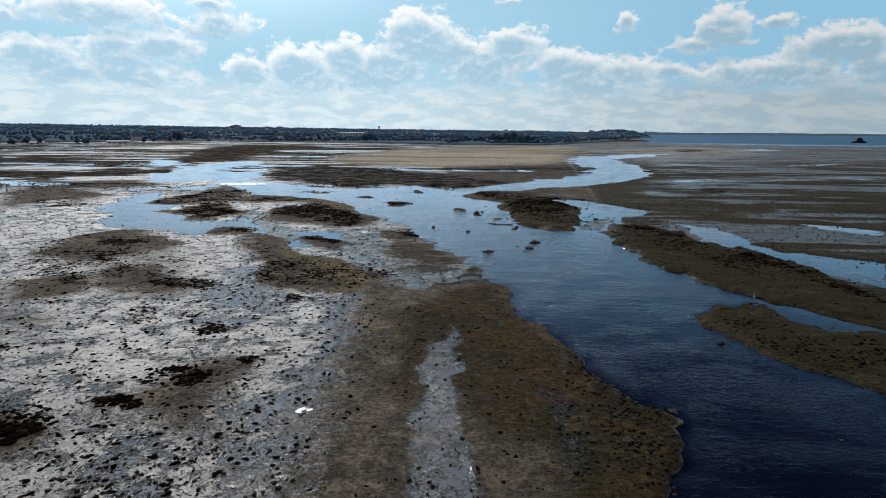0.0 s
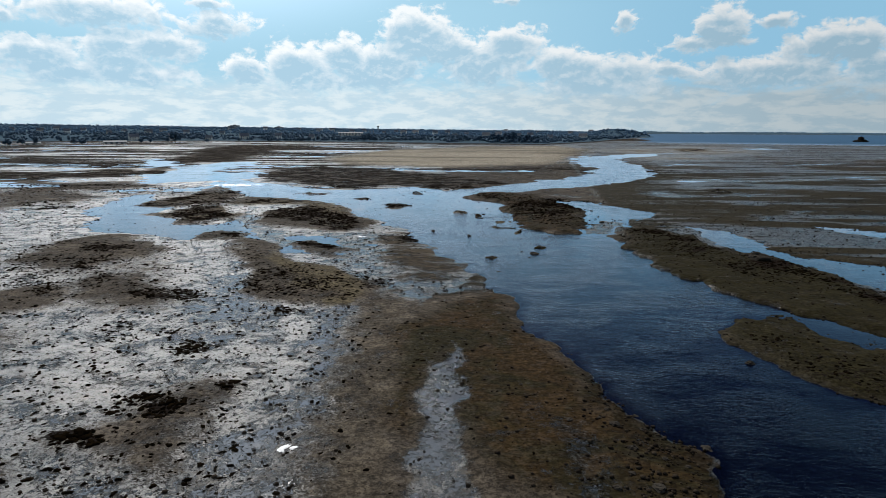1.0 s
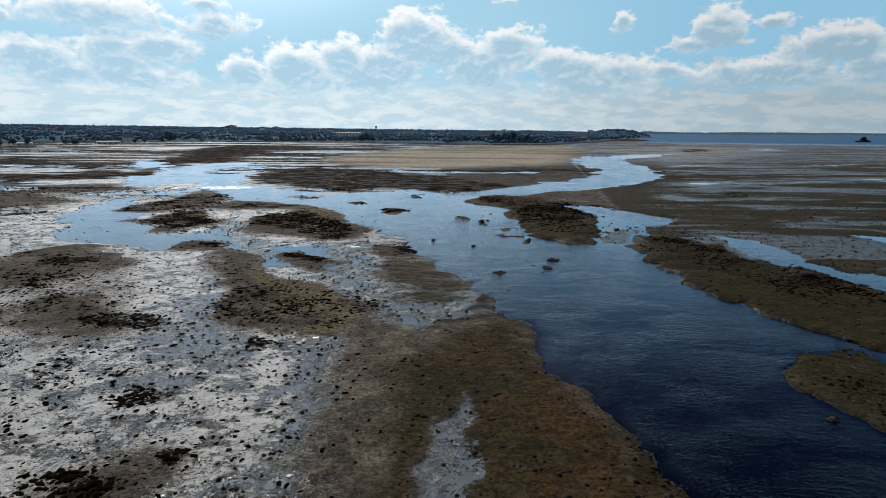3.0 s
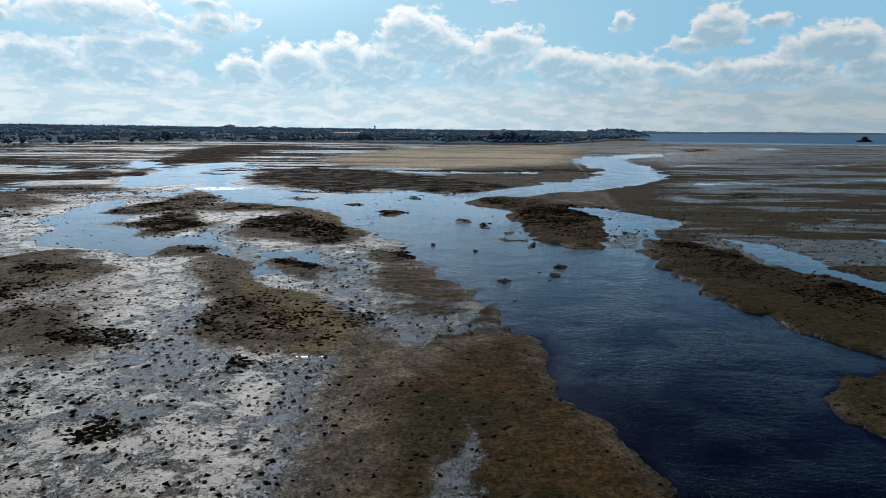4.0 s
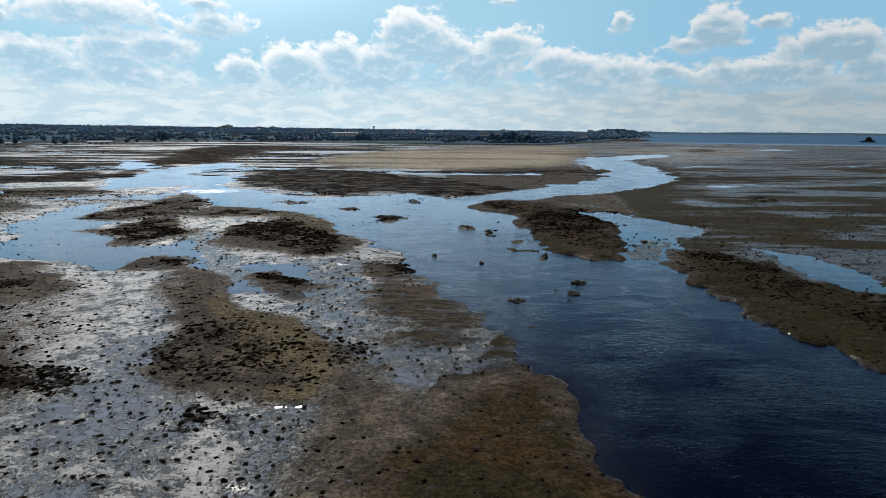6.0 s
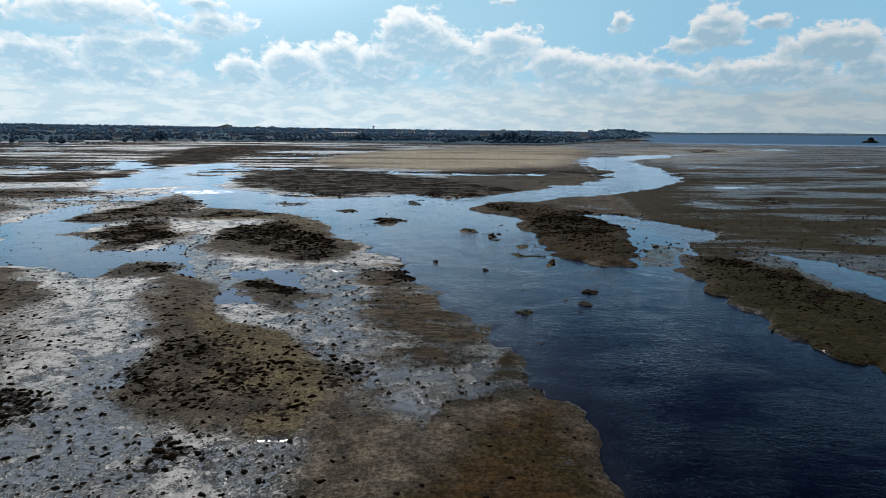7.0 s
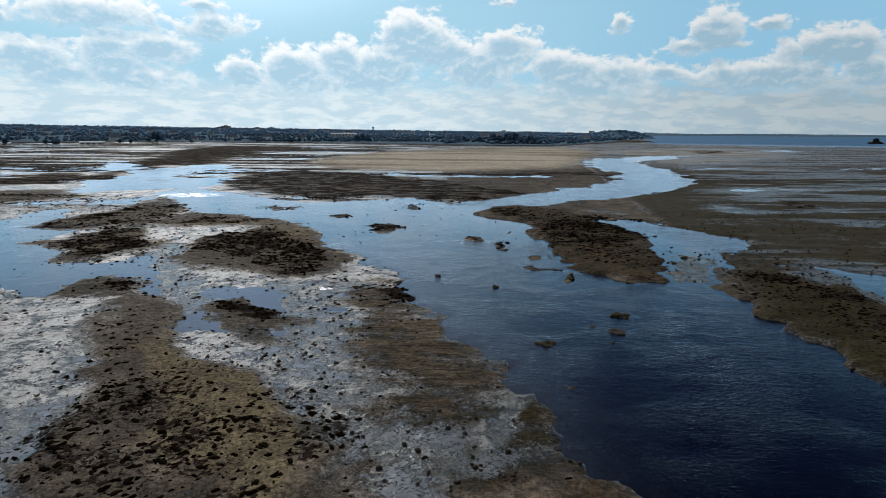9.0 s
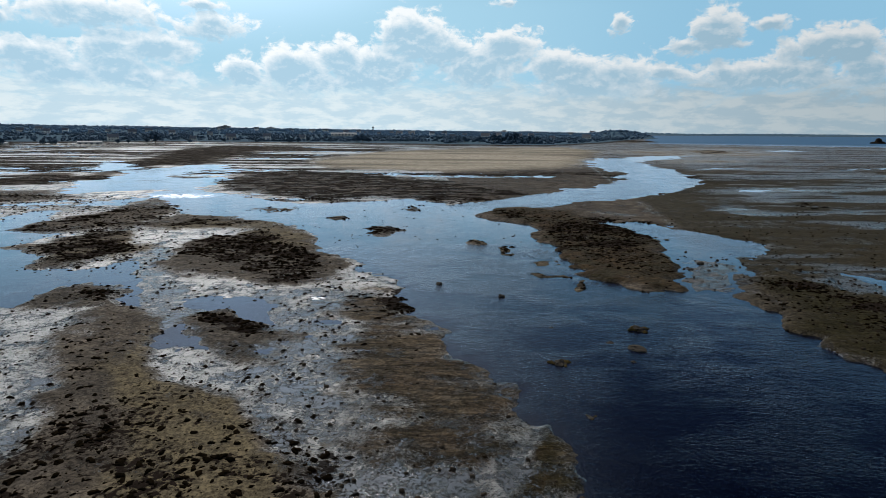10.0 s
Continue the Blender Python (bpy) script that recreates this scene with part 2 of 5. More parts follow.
    height = k.math("ADD", pebble, k.math("ADD", k.math("MULTIPLY", lump, k.ramp(damp, 0.0, 0.8, 0.12, 0.26)), k.math("MULTIPLY", k.math("MULTIPLY", ripple, k.math("ADD", algae, k.math("ADD", k.math("MULTIPLY", rippled, 1.2), 0.08))), 0.7)))
    height = k.math("MULTIPLY", height, k.math("SUBTRACT", 1.0, k.math("MULTIPLY", film, 0.985)))
    height = k.math("ADD", height, k.math("MULTIPLY", k.math("MULTIPLY", grown, wrack), 2.0))
    finish(k, col, rough, height, 0.13, 0.9, 1.4, gloss)
    return m


def water_material():
    m, k = material("sea_water")
    at = k.add("ShaderNodeNewGeometry").outputs["Position"]
    chop = k.noise(k.scaled(at, 0.9, 1.35, 1.0), 3.8, 3.0, 0.55, 0.6)
    slow = k.noise(k.scaled(at, 0.7, 1.0, 1.0), 0.16, 3.0, 0.5, 0.5)
    chop = k.math("ADD", chop, k.math("MULTIPLY", k.noise(k.scaled(at, 0.6, 1.5, 1.0), 1.1, 2.0, 0.5, 0.4), 0.9))
    height = k.math("MULTIPLY", chop, k.ramp(slow, 0.35, 0.65, 0.5, 1.2))
    height = k.math("MULTIPLY", height, k.math("ADD", k.ramp(k.attr("chop"), 0.0, 1.0, 0.16, 1.1), k.math("MULTIPLY", k.attr("riffle"), 2.0)))
    b = k.add("ShaderNodeBump")
    b.inputs["Distance"].default_value, b.inputs["Strength"].default_value = 0.036, 0.95
    k.plug(b.inputs["Height"], height)
    murk = k.add("ShaderNodeBsdfDiffuse")
    # past 800 m a bright blue body colour replaces most of the mirrored sky
    k.plug(murk.inputs[0], k.mix(k.attr("far_sea"), (0.0016, 0.0028, 0.007), (0.026, 0.105, 0.20)))
    clear = k.add("ShaderNodeBsdfTransparent")
    clear.inputs[0].default_value = (0.07, 0.12, 0.18, 1)
    body = k.add("ShaderNodeMixShader")
    body.inputs[0].default_value = 0.62
    k.plug(body.inputs[1], clear.outputs[0])
    k.plug(body.inputs[2], murk.outputs[0])
    gloss = k.add("ShaderNodeBsdfGlossy")
    k.plug(gloss.inputs["Roughness"], k.math("ADD", k.ramp(k.attr("far_sea"), 0.0, 1.0, 0.05, 0.3), k.math("ADD", k.math("MULTIPLY", k.attr("chop"), 0.04), k.math("MULTIPLY", k.math("MULTIPLY", k.attr("riffle"), k.ramp(k.noise(at, 0.5, 3.0, 0.6), 0.4, 0.6)), 0.5))))
    gloss.inputs["Color"].default_value = (0.80, 0.87, 0.98, 1)
    k.plug(gloss.inputs["Normal"], b.outputs[0])
    fres = k.add("ShaderNodeFresnel")
    fres.inputs[0].default_value = 1.333
    k.plug(fres.inputs["Normal"], b.outputs[0])
    top = k.add("ShaderNodeMixShader")
    k.plug(top.inputs[0], k.math("MULTIPLY", k.math("MINIMUM", k.math("MULTIPLY", k.math("POWER", fres.outputs[0], 1.38), 1.8), 1.0), k.ramp(k.attr("far_sea"), 0.0, 1.0, 1.0, 0.14)))
    k.plug(top.inputs[1], body.outputs[0])
    k.plug(top.inputs[2], gloss.outputs[0])
    k.plug(k.add("ShaderNodeOutputMaterial").inputs[0], top.outputs[0])
    return m


def plain(name, a, b, scale, rough, bump=0.0, dist=0.03, gloss=0.3):
    """A two-tone material, varied by noise and from piece to piece."""
    m, k = material(name)
    at = k.add("ShaderNodeNewGeometry").outputs["Position"]
    n = k.noise(at, scale, 6.0, 0.65, 0.3)
    rnd = k.add("ShaderNodeNewGeometry").outputs["Random Per Island"]
    obj = k.add("ShaderNodeObjectInfo").outputs["Random"]
    vary = k.math("ADD", k.math("MULTIPLY", n, 0.6), k.math("ADD", k.math("MULTIPLY", rnd, 0.25), k.math("MULTIPLY", obj, 0.15)))
    col = k.mix(k.ramp(vary, 0.2, 0.8), a, b)
    finish(k, col, rough, k.noise(at, scale * 3, 5.0, 0.7) if bump else None, dist, bump, 1.45, gloss)
    return m


GROUND, WATER = ground_material(), water_material()
WRACK = plain("bladder_wrack", (0.0025, 0.002, 0.0013), (0.011, 0.0075, 0.0042), 3.0, 0.9, 0.8, 0.06, 0.0)
STONE = plain("granite", (0.012, 0.010, 0.008), (0.046, 0.040, 0.032), 2.5, 0.9, 0.8, 0.04, 0.04)
# both leaf colours carry painted blue haze, lighter and stronger on the hills
HAZY_LEAF = plain("hazy_foliage", (0.040, 0.070, 0.102), (0.062, 0.102, 0.142), 0.12, 0.9, 0.6, 0.3, 0.05)
HAZY_HILL_LEAF = plain("hazy_hill_foliage", (0.088, 0.152, 0.225), (0.112, 0.186, 0.262), 0.03, 0.9, 0.6, 0.3, 0.02)
BARK = plain("bark", (0.05, 0.04, 0.03), (0.12, 0.1, 0.08), 1.0, 0.9)
WALL = plain("rendered_wall", (0.62, 0.60, 0.56), (0.80, 0.78, 0.74), 0.2, 0.9)
SLATE = plain("slate_roof", (0.07, 0.075, 0.085), (0.16, 0.165, 0.18), 0.6, 0.6)
METAL = plain("pale_metal_roof", (0.3, 0.31, 0.32), (0.42, 0.42, 0.42), 0.2, 0.8, 0.0, 0.03, 0.05)
PANE = plain("window_pane", (0.02, 0.025, 0.03), (0.05, 0.055, 0.06), 0.5, 0.15)
CONCRETE = plain("concrete", (0.3, 0.29, 0.28), (0.45, 0.44, 0.42), 0.3, 0.9)


# ---- ground and water ----
def lattice(x, y, seed):
    """Smooth value noise between -1 and 1 over arrays of places."""
    xi, yi = np.floor(x).astype(np.int64), np.floor(y).astype(np.int64)
    fx, fy = x - xi, y - yi
    fx, fy = fx * fx * fx * (fx * (fx * 6 - 15) + 10), fy * fy * fy * (fy * (fy * 6 - 15) + 10)

    def corner(i, j):
        n = (i * 374761393 + j * 668265263 + seed * 1442695041) & 0xFFFFFFFF
        n = ((n ^ (n >> 13)) * 1274126177) & 0xFFFFFFFF
        return ((n ^ (n >> 16)) & 0xFFFF) / 32767.5 - 1

    top = corner(xi, yi) * (1 - fx) + corner(xi + 1, yi) * fx
    low = corner(xi, yi + 1) * (1 - fx) + corner(xi + 1, yi + 1) * fx
    return top * (1 - fy) + low * fy


def fbm(x, y, size, octaves=4, seed=0, gain=0.5):
    total, amp, norm = 0.0, 1.0, 0.0
    for o in range(octaves):
        total = total + amp * lattice(x / size + 17.3 * o, y / size - 9.1 * o, seed + o)
        norm += amp
        size, amp = size / 2, amp * gain
    return total / norm


def ease(v, a, b):
    t = np.clip((v - a) / (b - a), 0, 1)
    return t * t * (3 - 2 * t)


class Plan:
    """Heights and ground cover of the flats over a set of places."""

    def __init__(self, x, y):
        self.x, self.y = x, y
        far = 0.5 + np.clip(y, 20, 900) / 130
        self.far = far
        # ragged edges: the outlines are bent by noise at two scales
        self.wx = x + far * (2.0 * fbm(x, y, 10, 4, 3) + 1.2 * fbm(x, y, 2.4, 4, 5))
        self.wy = y + far * (2.2 * fbm(x, y, 10, 4, 13) + 1.3 * fbm(x, y, 2.4, 4, 15))
        self.fray = fbm(x, y, 2.0, 4, 61)
        stretched = fbm(x / 3.2, y, 17, 5, 21) * ease(y, 110, 180) + fbm(x, y, 17, 5, 22) * (1 - ease(y, 110, 180))
        self.h = 0.055 + 0.11 * stretched + 0.055 * fbm(x, y, 3.0, 4, 25)
        self.h += 0.13 * ease(x - 0.12 * y, 18, 40) + 0.02 + 0.10 * fbm(x / 4, y, 30, 5, 27) * ease(y, 150, 230)
        self.deep = np.zeros_like(x)
        self.cover = {n: np.zeros_like(x) for n in ("weed", "algae", "silt", "sand", "bank", "film", "rippled")}

    def inside(self, pts, soft):
        """How far within an outline each place lies: 0 outside, 1 inside, over an edge of that softness."""
        p = np.array(pts, float)
        reach = soft * 8 + 12
        m = (self.wx > p[:, 0].min() - reach) & (self.wx < p[:, 0].max() + reach) & (self.wy > p[:, 1].min() - reach) & (self.wy < p[:, 1].max() + reach)
        x, y, far = self.wx[m], self.wy[m], self.far[m]
        d, odd = np.full(x.shape, 1e9), np.zeros(x.shape, bool)
        for (ax, ay), (bx, by) in zip(p, np.roll(p, -1, axis=0)):
            ex, ey = bx - ax, by - ay
            t = np.clip(((x - ax) * ex + (y - ay) * ey) / max(ex * ex + ey * ey, 1e-9), 0, 1)
            d = np.minimum(d, (x - ax - t * ex) ** 2 + (y - ay - t * ey) ** 2)
            if ay != by:
                odd ^= ((ay > y) != (by > y)) & (x < ex * (y - ay) / ey + ax)
        d = np.sqrt(d) * np.where(odd, 1, -1)
        w, fringe = np.zeros_like(self.x), np.zeros_like(self.x)
        s = soft * np.maximum(0.7, far * 0.6)
        w[m] = ease(d, -s, s)
        fringe[m] = ease(d, -2.0 * s - 1.0, 3.2 * s + 0.6)
        return w, fringe

    def shape(self, pts, level, soft, bare=1.0):
        w, fringe = self.inside(pts, soft)
        if level > 0.05:
            self.cover["bank"] = np.maximum(self.cover["bank"], bare * np.clip(fringe + 0.3 * self.fray * fringe * (1 - fringe), 0, 1))
        elif level > -0.05:
            # too shallow to stand as a pool: a film over the mud
            self.cover["bank"] *= 1 - w
            self.cover["film"] = np.maximum(self.cover["film"], 0.85 * fringe)
            level = 0.035 + 0.4 * level
        self.deep = np.maximum(self.deep, w) if level < -0.02 else self.deep * (1 - w)
        rough = 0.7 if level > 0.05 else 0.4 if level > -0.15 else 0.2
        self.h = self.h * (1 - w) + w * (level + rough * (self.h - 0.055))

    def grow(self, name, pts, amount, soft):
        self.cover[name] = np.maximum(self.cover[name], amount * self.inside(pts, soft)[0])


def flats(x, y):
    """The tidal flats: channels, pools, banks, and what covers them."""
    plan = Plan(x, y)
    shape = plan.shape

    def weed(*a):
        plan.grow("weed", *a)

    def algae(*a):
        plan.grow("algae", *a)

    def film(*a):
        plan.grow("film", *a)

    def silt(*a):
        plan.grow("silt", *a)

    def sand(*a):
        plan.grow("sand", *a)

    # the main channel, from the near reach to the far bend
    shape([(12, -150), (16.5, 27.1), (18.5, 32.3), (20.5, 37.5), (22.2, 42), (19.8, 46.6), (17.5, 51.1), (16.3, 56.7), (15.4, 60.4), (13, 63.9), (11.4, 74.5), (9.9, 84.8), (8.3, 95.2), (33.2, 111.7), (33.4, 100.2), (34.9, 90.9), (37.4, 82.6), (40.1, 77.9), (41.9, 74.2), (33.9, 70.5), (32.1, 65.3), (32.8, 59.4), (34.8, 54.3), (36.3, 51.6), (39.4, 46.9), (42.1, 42.9), (40, 28), (48, -150)], -0.42, 2.4)
    shape([(7.8, 81.8), (8.8, 88.8), (8, 91.1), (5.2, 92.1), (3.4, 94.9), (2.7, 98.2), (0.9, 102.7), (-0.8, 108.2), (-2.9, 114.9), (-5.9, 121.1), (-8.9, 128.7), (-13.9, 136.3), (-19.6, 143.5), (-23.8, 149.8), (14, 157.7), (15.8, 144), (16.1, 133.5), (16.4, 129), (20.4, 128.5), (22.8, 125), (32.6, 127), (33.6, 120.5), (32.8, 114), (34.4, 110.2), (33.3, 106.4), (33.7, 101.3), (31.3, 93), (25.6, 82.9)], -0.4, 1.2)
    shape([(-23.2, 147.5), (-29.7, 166), (-34.3, 172.4), (-43, 177.8), (-52.3, 182.8), (-63.6, 188.2), (-75.4, 200.7), (-87.9, 218.7), (-97, 242.4), (-96.4, 256.4), (-77.5, 235.3), (-61.7, 221.1), (-49, 211.4), (-38.9, 207.4), (-28.6, 214.5), (-16.7, 215.5), (-4.4, 209.2), (2.8, 213.4), (9.4, 200.3), (3.9, 192), (3.8, 184.9), (11.7, 177.6), (11.9, 166.1), (14.4, 152.7)], -0.13, 1.2)
    shape([(-5.9, 209), (2.8, 216), (14, 227.9), (29.1, 245.2), (41.4, 265.6), (57.9, 296.1), (67.1, 327.9), (64.8, 377), (65.6, 434.2), (88.9, 482.5), (102.7, 476.1), (94, 412.6), (94.9, 362.1), (86.9, 299.1), (81, 278.3), (62.6, 248.4), (42.3, 227.6), (27.9, 215.6), (16.6, 205.2), (8.1, 200.2), (1.3, 201.8)], -0.35, 1.5)
    shape([(95, 475), (119.8, 513.9), (148.5, 527.9), (166.1, 530.5), (137.9, 480.9), (98.9, 431.8)], -0.12, 2)
    # side channel beyond the weedy island
    shape([(26.2, 182.6), (30.7, 184.6), (36.2, 176.6), (44.7, 169.9), (48.9, 160.3), (49, 154.3), (44.9, 148.2), (42.8, 150.2), (34.5, 131.7), (32.3, 126.2), (26.6, 125.8), (29.8, 137.7), (33.2, 154.1), (30.9, 164.5)], -0.2, 1.2)
    shape([(34.1, 154.2), (42.9, 152.5), (33.1, 128.3), (28, 127.9)], 0.0, 2)
    shape([(9.4, 199.3), (24.4, 211.7), (41.3, 223.3), (62.2, 241.6), (78.1, 239.8), (75.8, 201.8), (76.8, 181.3), (85.2, 163.1), (71.2, 144.2), (49.7, 148.6), (49.4, 161.4), (45.2, 171.2), (36.8, 178.8), (30.5, 186.2), (22.1, 195.4)], 0.2, 2, 0.6)
    # pools and runnels on the near flats
    shape([(-75.7, 125.6), (-93.2, 156.4), (-99.5, 179.2), (-90.3, 176.9), (-84, 160.8), (-70.4, 147), (-57.7, 135.4), (-49.9, 132.6), (-47.5, 143.8), (-38.9, 131), (-32.8, 120.2), (-26, 120.7), (-17.1, 122.8), (-12.8, 112.1), (-13.4, 103.8), (-17.5, 104.5), (-23.8, 105.1), (-27.1, 102.7), (-32.9, 110.5), (-41, 123.1), (-43.7, 117.9), (-49.5, 115.5), (-56.7, 118.3), (-65.5, 121.1)], -0.1, 1.5)
    shape([(-27.8, 72.4), (-28.8, 82.6), (-27.4, 87.7), (-22.9, 82.4), (-17.5, 74.5), (-18.4, 69.5), (-22.4, 69.2)], -0.01, 1.6)
    shape([(-7.6, 74.4), (-11.4, 73.4), (-10.6, 62.6), (-7.7, 54.2), (-6.3, 45.4), (-4.3, 45.5), (-5.8, 54.4), (-7.9, 64.9)], 0.0, 1.2)
    shape([(-6.3, 45.4), (-10.5, 42.5), (-9.4, 36.2), (-7.4, 33.6), (-5.3, 25.7), (-1.2, 25.9), (-2.9, 31), (-3.8, 37.4), (-4.5, 45.5)], 0.0, 1.2)
    shape([(-24, 67.1), (-27, 73.3), (-27.5, 77.9), (-27.5, 83.1), (-24.5, 83.6), (-21.2, 79.6), (-20.9, 75.7), (-21.7, 72), (-22.7, 68.9)], 0.03, 2.0)
    shape([(-4, 86.8), (0.9, 86.8), (4.7, 85.4), (3.7, 82.4), (1.2, 82), (-0.6, 79.5), (-1.1, 75.7), (-2.5, 79.4)], -0.02, 1.0)
    shape([(-26.5, 127.4), (-18.9, 131), (-14.7, 125.5), (-10.6, 107.5), (-7.1, 95.6), (-4.8, 87.9), (-3.4, 83.3), (-6.9, 83.1), (-9.1, 86.4), (-11.6, 91.8), (-15.2, 95.1), (-15, 100.4), (-15.7, 107.2), (-19.8, 117.9)], 0.01, 1.5)
    shape([(-15.4, 109.6), (-12.4, 110.6), (-10.6, 107.5), (-12.2, 105.6), (-14.5, 106.5)], -0.04, 0.8)
    shape([(-46.5, 135.7), (-50.7, 147.8), (-51.3, 158.2), (-39.3, 132.7), (-33.5, 126.9), (-26.5, 113.3), (-26.8, 108), (-26.5, 103.5), (-29.6, 106.2), (-35.4, 116.8)], -0.02, 1.5)
    shape([(-17.2, 95.9), (-17.3, 100.3), (-14.9, 101.7), (-13.3, 99.4), (-13.9, 96.2), (-15.4, 94.6)], 0.0, 0.9)
    shape([(-36.2, 99.1), (-33.9, 99.2), (-31, 97.1), (-28.5, 92.4), (-29.5, 90.7)], -0.03, 0.8)
    # far water on the flats
    shape([(-118, 213.2), (-131.2, 255.2), (-153.2, 303.9), (-149.9, 334), (-150.9, 376.5), (-133.2, 378.7), (-121.4, 364.5), (-127.3, 320.9), (-125.4, 297.3), (-105.2, 279.3), (-97.1, 291.3), (-88.9, 257.2), (-94.5, 252.4), (-103, 240), (-113.2, 230.3)], -0.12, 3)
    shape([(-101.4, 180.5), (-98.7, 187.2), (-94.4, 191.5), (-86.8, 172.7), (-79.5, 167.4), (-76.8, 172), (-72.2, 160.1), (-73.5, 153.1), (-74.9, 147.4)], -0.1, 1.5)
    shape([(-198.6, 365.3), (-211.7, 404.7), (-199.6, 420), (-174.5, 363.1), (-161, 320.9)], -0.1, 3)
    shape([(-72, 146.2), (-71, 151.2), (-70, 161.5), (-64.3, 154.4), (-61.7, 144.7), (-62.5, 138.3), (-64.5, 134.4)], -0.06, 1.5)
    shape([(-28.4, 213.2), (-20.6, 221.9), (-10.8, 217.4), (-4.3, 205.7), (-11.9, 196.5), (-19.4, 202.2)], -0.1, 2)
    shape([(53.1, 140.1), (56.3, 130.8), (57.6, 114.7), (60.1, 105), (62.6, 96), (65.5, 85), (61.9, 79.5), (59.6, 87.8), (57.1, 95.2), (54.7, 105.5), (50.9, 115.9), (49.7, 126.7)], -0.12, 1)
    shape([(41.6, 74.9), (45.2, 71.3), (47.3, 68.2), (56, 61.9), (54.5, 59.8), (49.8, 63.6), (44.3, 63.7), (41.7, 66.8)], -0.08, 0.8)
    shape([(178.4, 367.4), (219.7, 395.3), (238.7, 392.6), (201, 365.7)], -0.06, 3)
    shape([(29.4, 200), (34.7, 194.5), (38.9, 191.2), (34.3, 187.4), (29.2, 192.2)], -0.04, 1.2)
    shape([(272.6, 645.9), (315.2, 702.3), (306.1, 651.4), (265.9, 590.2)], -0.08, 5)
    shape([(-129.3, 336.4), (-82.6, 333.6), (-59.6, 324.7), (-75.3, 309.1), (-103.8, 319.8)], -0.02, 3)
    # wet streaks and runnels over the flats to the east
    shape([(86.4, 267.2), (114.6, 267.2), (142.2, 276.2), (188.9, 287.6), (176.8, 268), (132, 255.1), (105.7, 244.7), (85.1, 247.6)], -0.04, 2)
    shape([(59.9, 215.7), (68.7, 212.6), (77.3, 194.2), (64.4, 191.4), (56.3, 200.5)], -0.04, 1.5)
    shape([(73.2, 158.6), (76.5, 154.8), (74.3, 146.9), (68.7, 147.3)], -0.04, 1.2)
    shape([(80.1, 140.4), (85.3, 137.6), (90.2, 132), (86.1, 126.1), (80.2, 128.3), (78.2, 133.2)], -0.06, 1.2)
    shape([(56.6, 104.6), (62.9, 107.1), (65.6, 101.7), (70.5, 97), (63.6, 85.8), (60.6, 89.6), (57.9, 93.7), (56.2, 98.8)], -0.1, 1)
    shape([(89.9, 209), (98.3, 211.7), (94.6, 200.7), (87.5, 198.4)], -0.04, 1.5)
    # banks: the rippled one, the pools at its foot, and the long tan bank before it
    shape([(-14.2, 119.4), (-13, 124.3), (-8.9, 123.9), (-5.1, 122.4), (-3.5, 115.9), (-0.6, 109.8), (1.8, 104.1), (3.6, 99.9), (5.5, 98.4), (4.2, 95), (5.5, 91.4), (3.3, 90.1), (1.9, 87.7), (0.3, 86.4), (-1.3, 86), (-2.9, 86.5), (-4.4, 87.3), (-5.4, 89.9), (-5.6, 93.9), (-7.6, 96.6), (-8.9, 103.4), (-11.5, 109.1), (-12.1, 114.3)], 0.12, 1.5, 0.85)
    shape([(-8.7, 80.2), (-4.4, 82.7), (-1.3, 76.3), (3, 78.6), (7.9, 82.3), (9.7, 75.7), (10.8, 69.5), (12.4, 63.9), (14.9, 58.7), (15.5, 53), (17, 45.9), (18.3, 40.5), (20.4, 38.3), (18.6, 32.3), (8, -150), (-14, -150), (-2.9, 33.3), (-3.3, 37.4), (-3.8, 45.5), (-6.4, 57.5), (-7.4, 67.1)], 0.17, 2.2)
    shape([(3.1, 83.8), (4, 86.6), (5.3, 89.2), (7.6, 91.1), (8.4, 89.4), (8.4, 86.3), (8.4, 84.1)], 0.16, 1.0, 0.9)
    shape([(-6.9, 85.4), (-5.4, 87.6), (-3.8, 86.1), (-1.8, 85.1), (-0.5, 88.2), (1.9, 87.7), (3.9, 89.1), (4.9, 88.5), (3.5, 85.4), (2.8, 83.7), (-4.5, 83.3)], -0.02, 1.0)
    shape([(4, 61.8), (3, 58.2), (2.8, 50.8), (3.6, 45), (3.1, 41.1), (2.6, 36.3), (3.5, 26.3), (7.1, 26.5), (7.3, 36.6), (6.8, 41.4), (6.3, 51), (5.3, 58.3)], 0.0, 0.9)
    shape([(13, 45.6), (14.5, 43.7), (14.3, 37.1), (13.9, 32.7), (12.2, 32.5), (12.6, 38.5)], 0.02, 1)
    # the weedy island and the banks across the channel
    shape([(3.3, 187.4), (6.7, 200.1), (13.7, 202.8), (21.9, 193.5), (27.2, 181.9), (30, 169.4), (32.6, 156.5), (30.9, 145.1), (28.9, 134.4), (27.1, 128.4), (22.3, 125.5), (19.8, 129), (17.9, 133.6), (16.3, 142.1), (13.1, 157.6), (11.7, 167.9), (11.7, 177.6), (7.4, 183.5)], 0.45, 1.2)
    shape([(36.6, 135.4), (42.6, 137.5), (47.3, 124.4), (49.7, 104.7), (54, 101.7), (57.5, 91.1), (57.4, 81.4), (58.7, 65.7), (56, 61.9), (52.2, 67.5), (47.9, 69.3), (45.8, 72.5), (41.8, 75.4), (38.2, 82.7), (35.3, 90.9), (34.3, 103.5), (33.7, 114)], 0.4, 1.1)
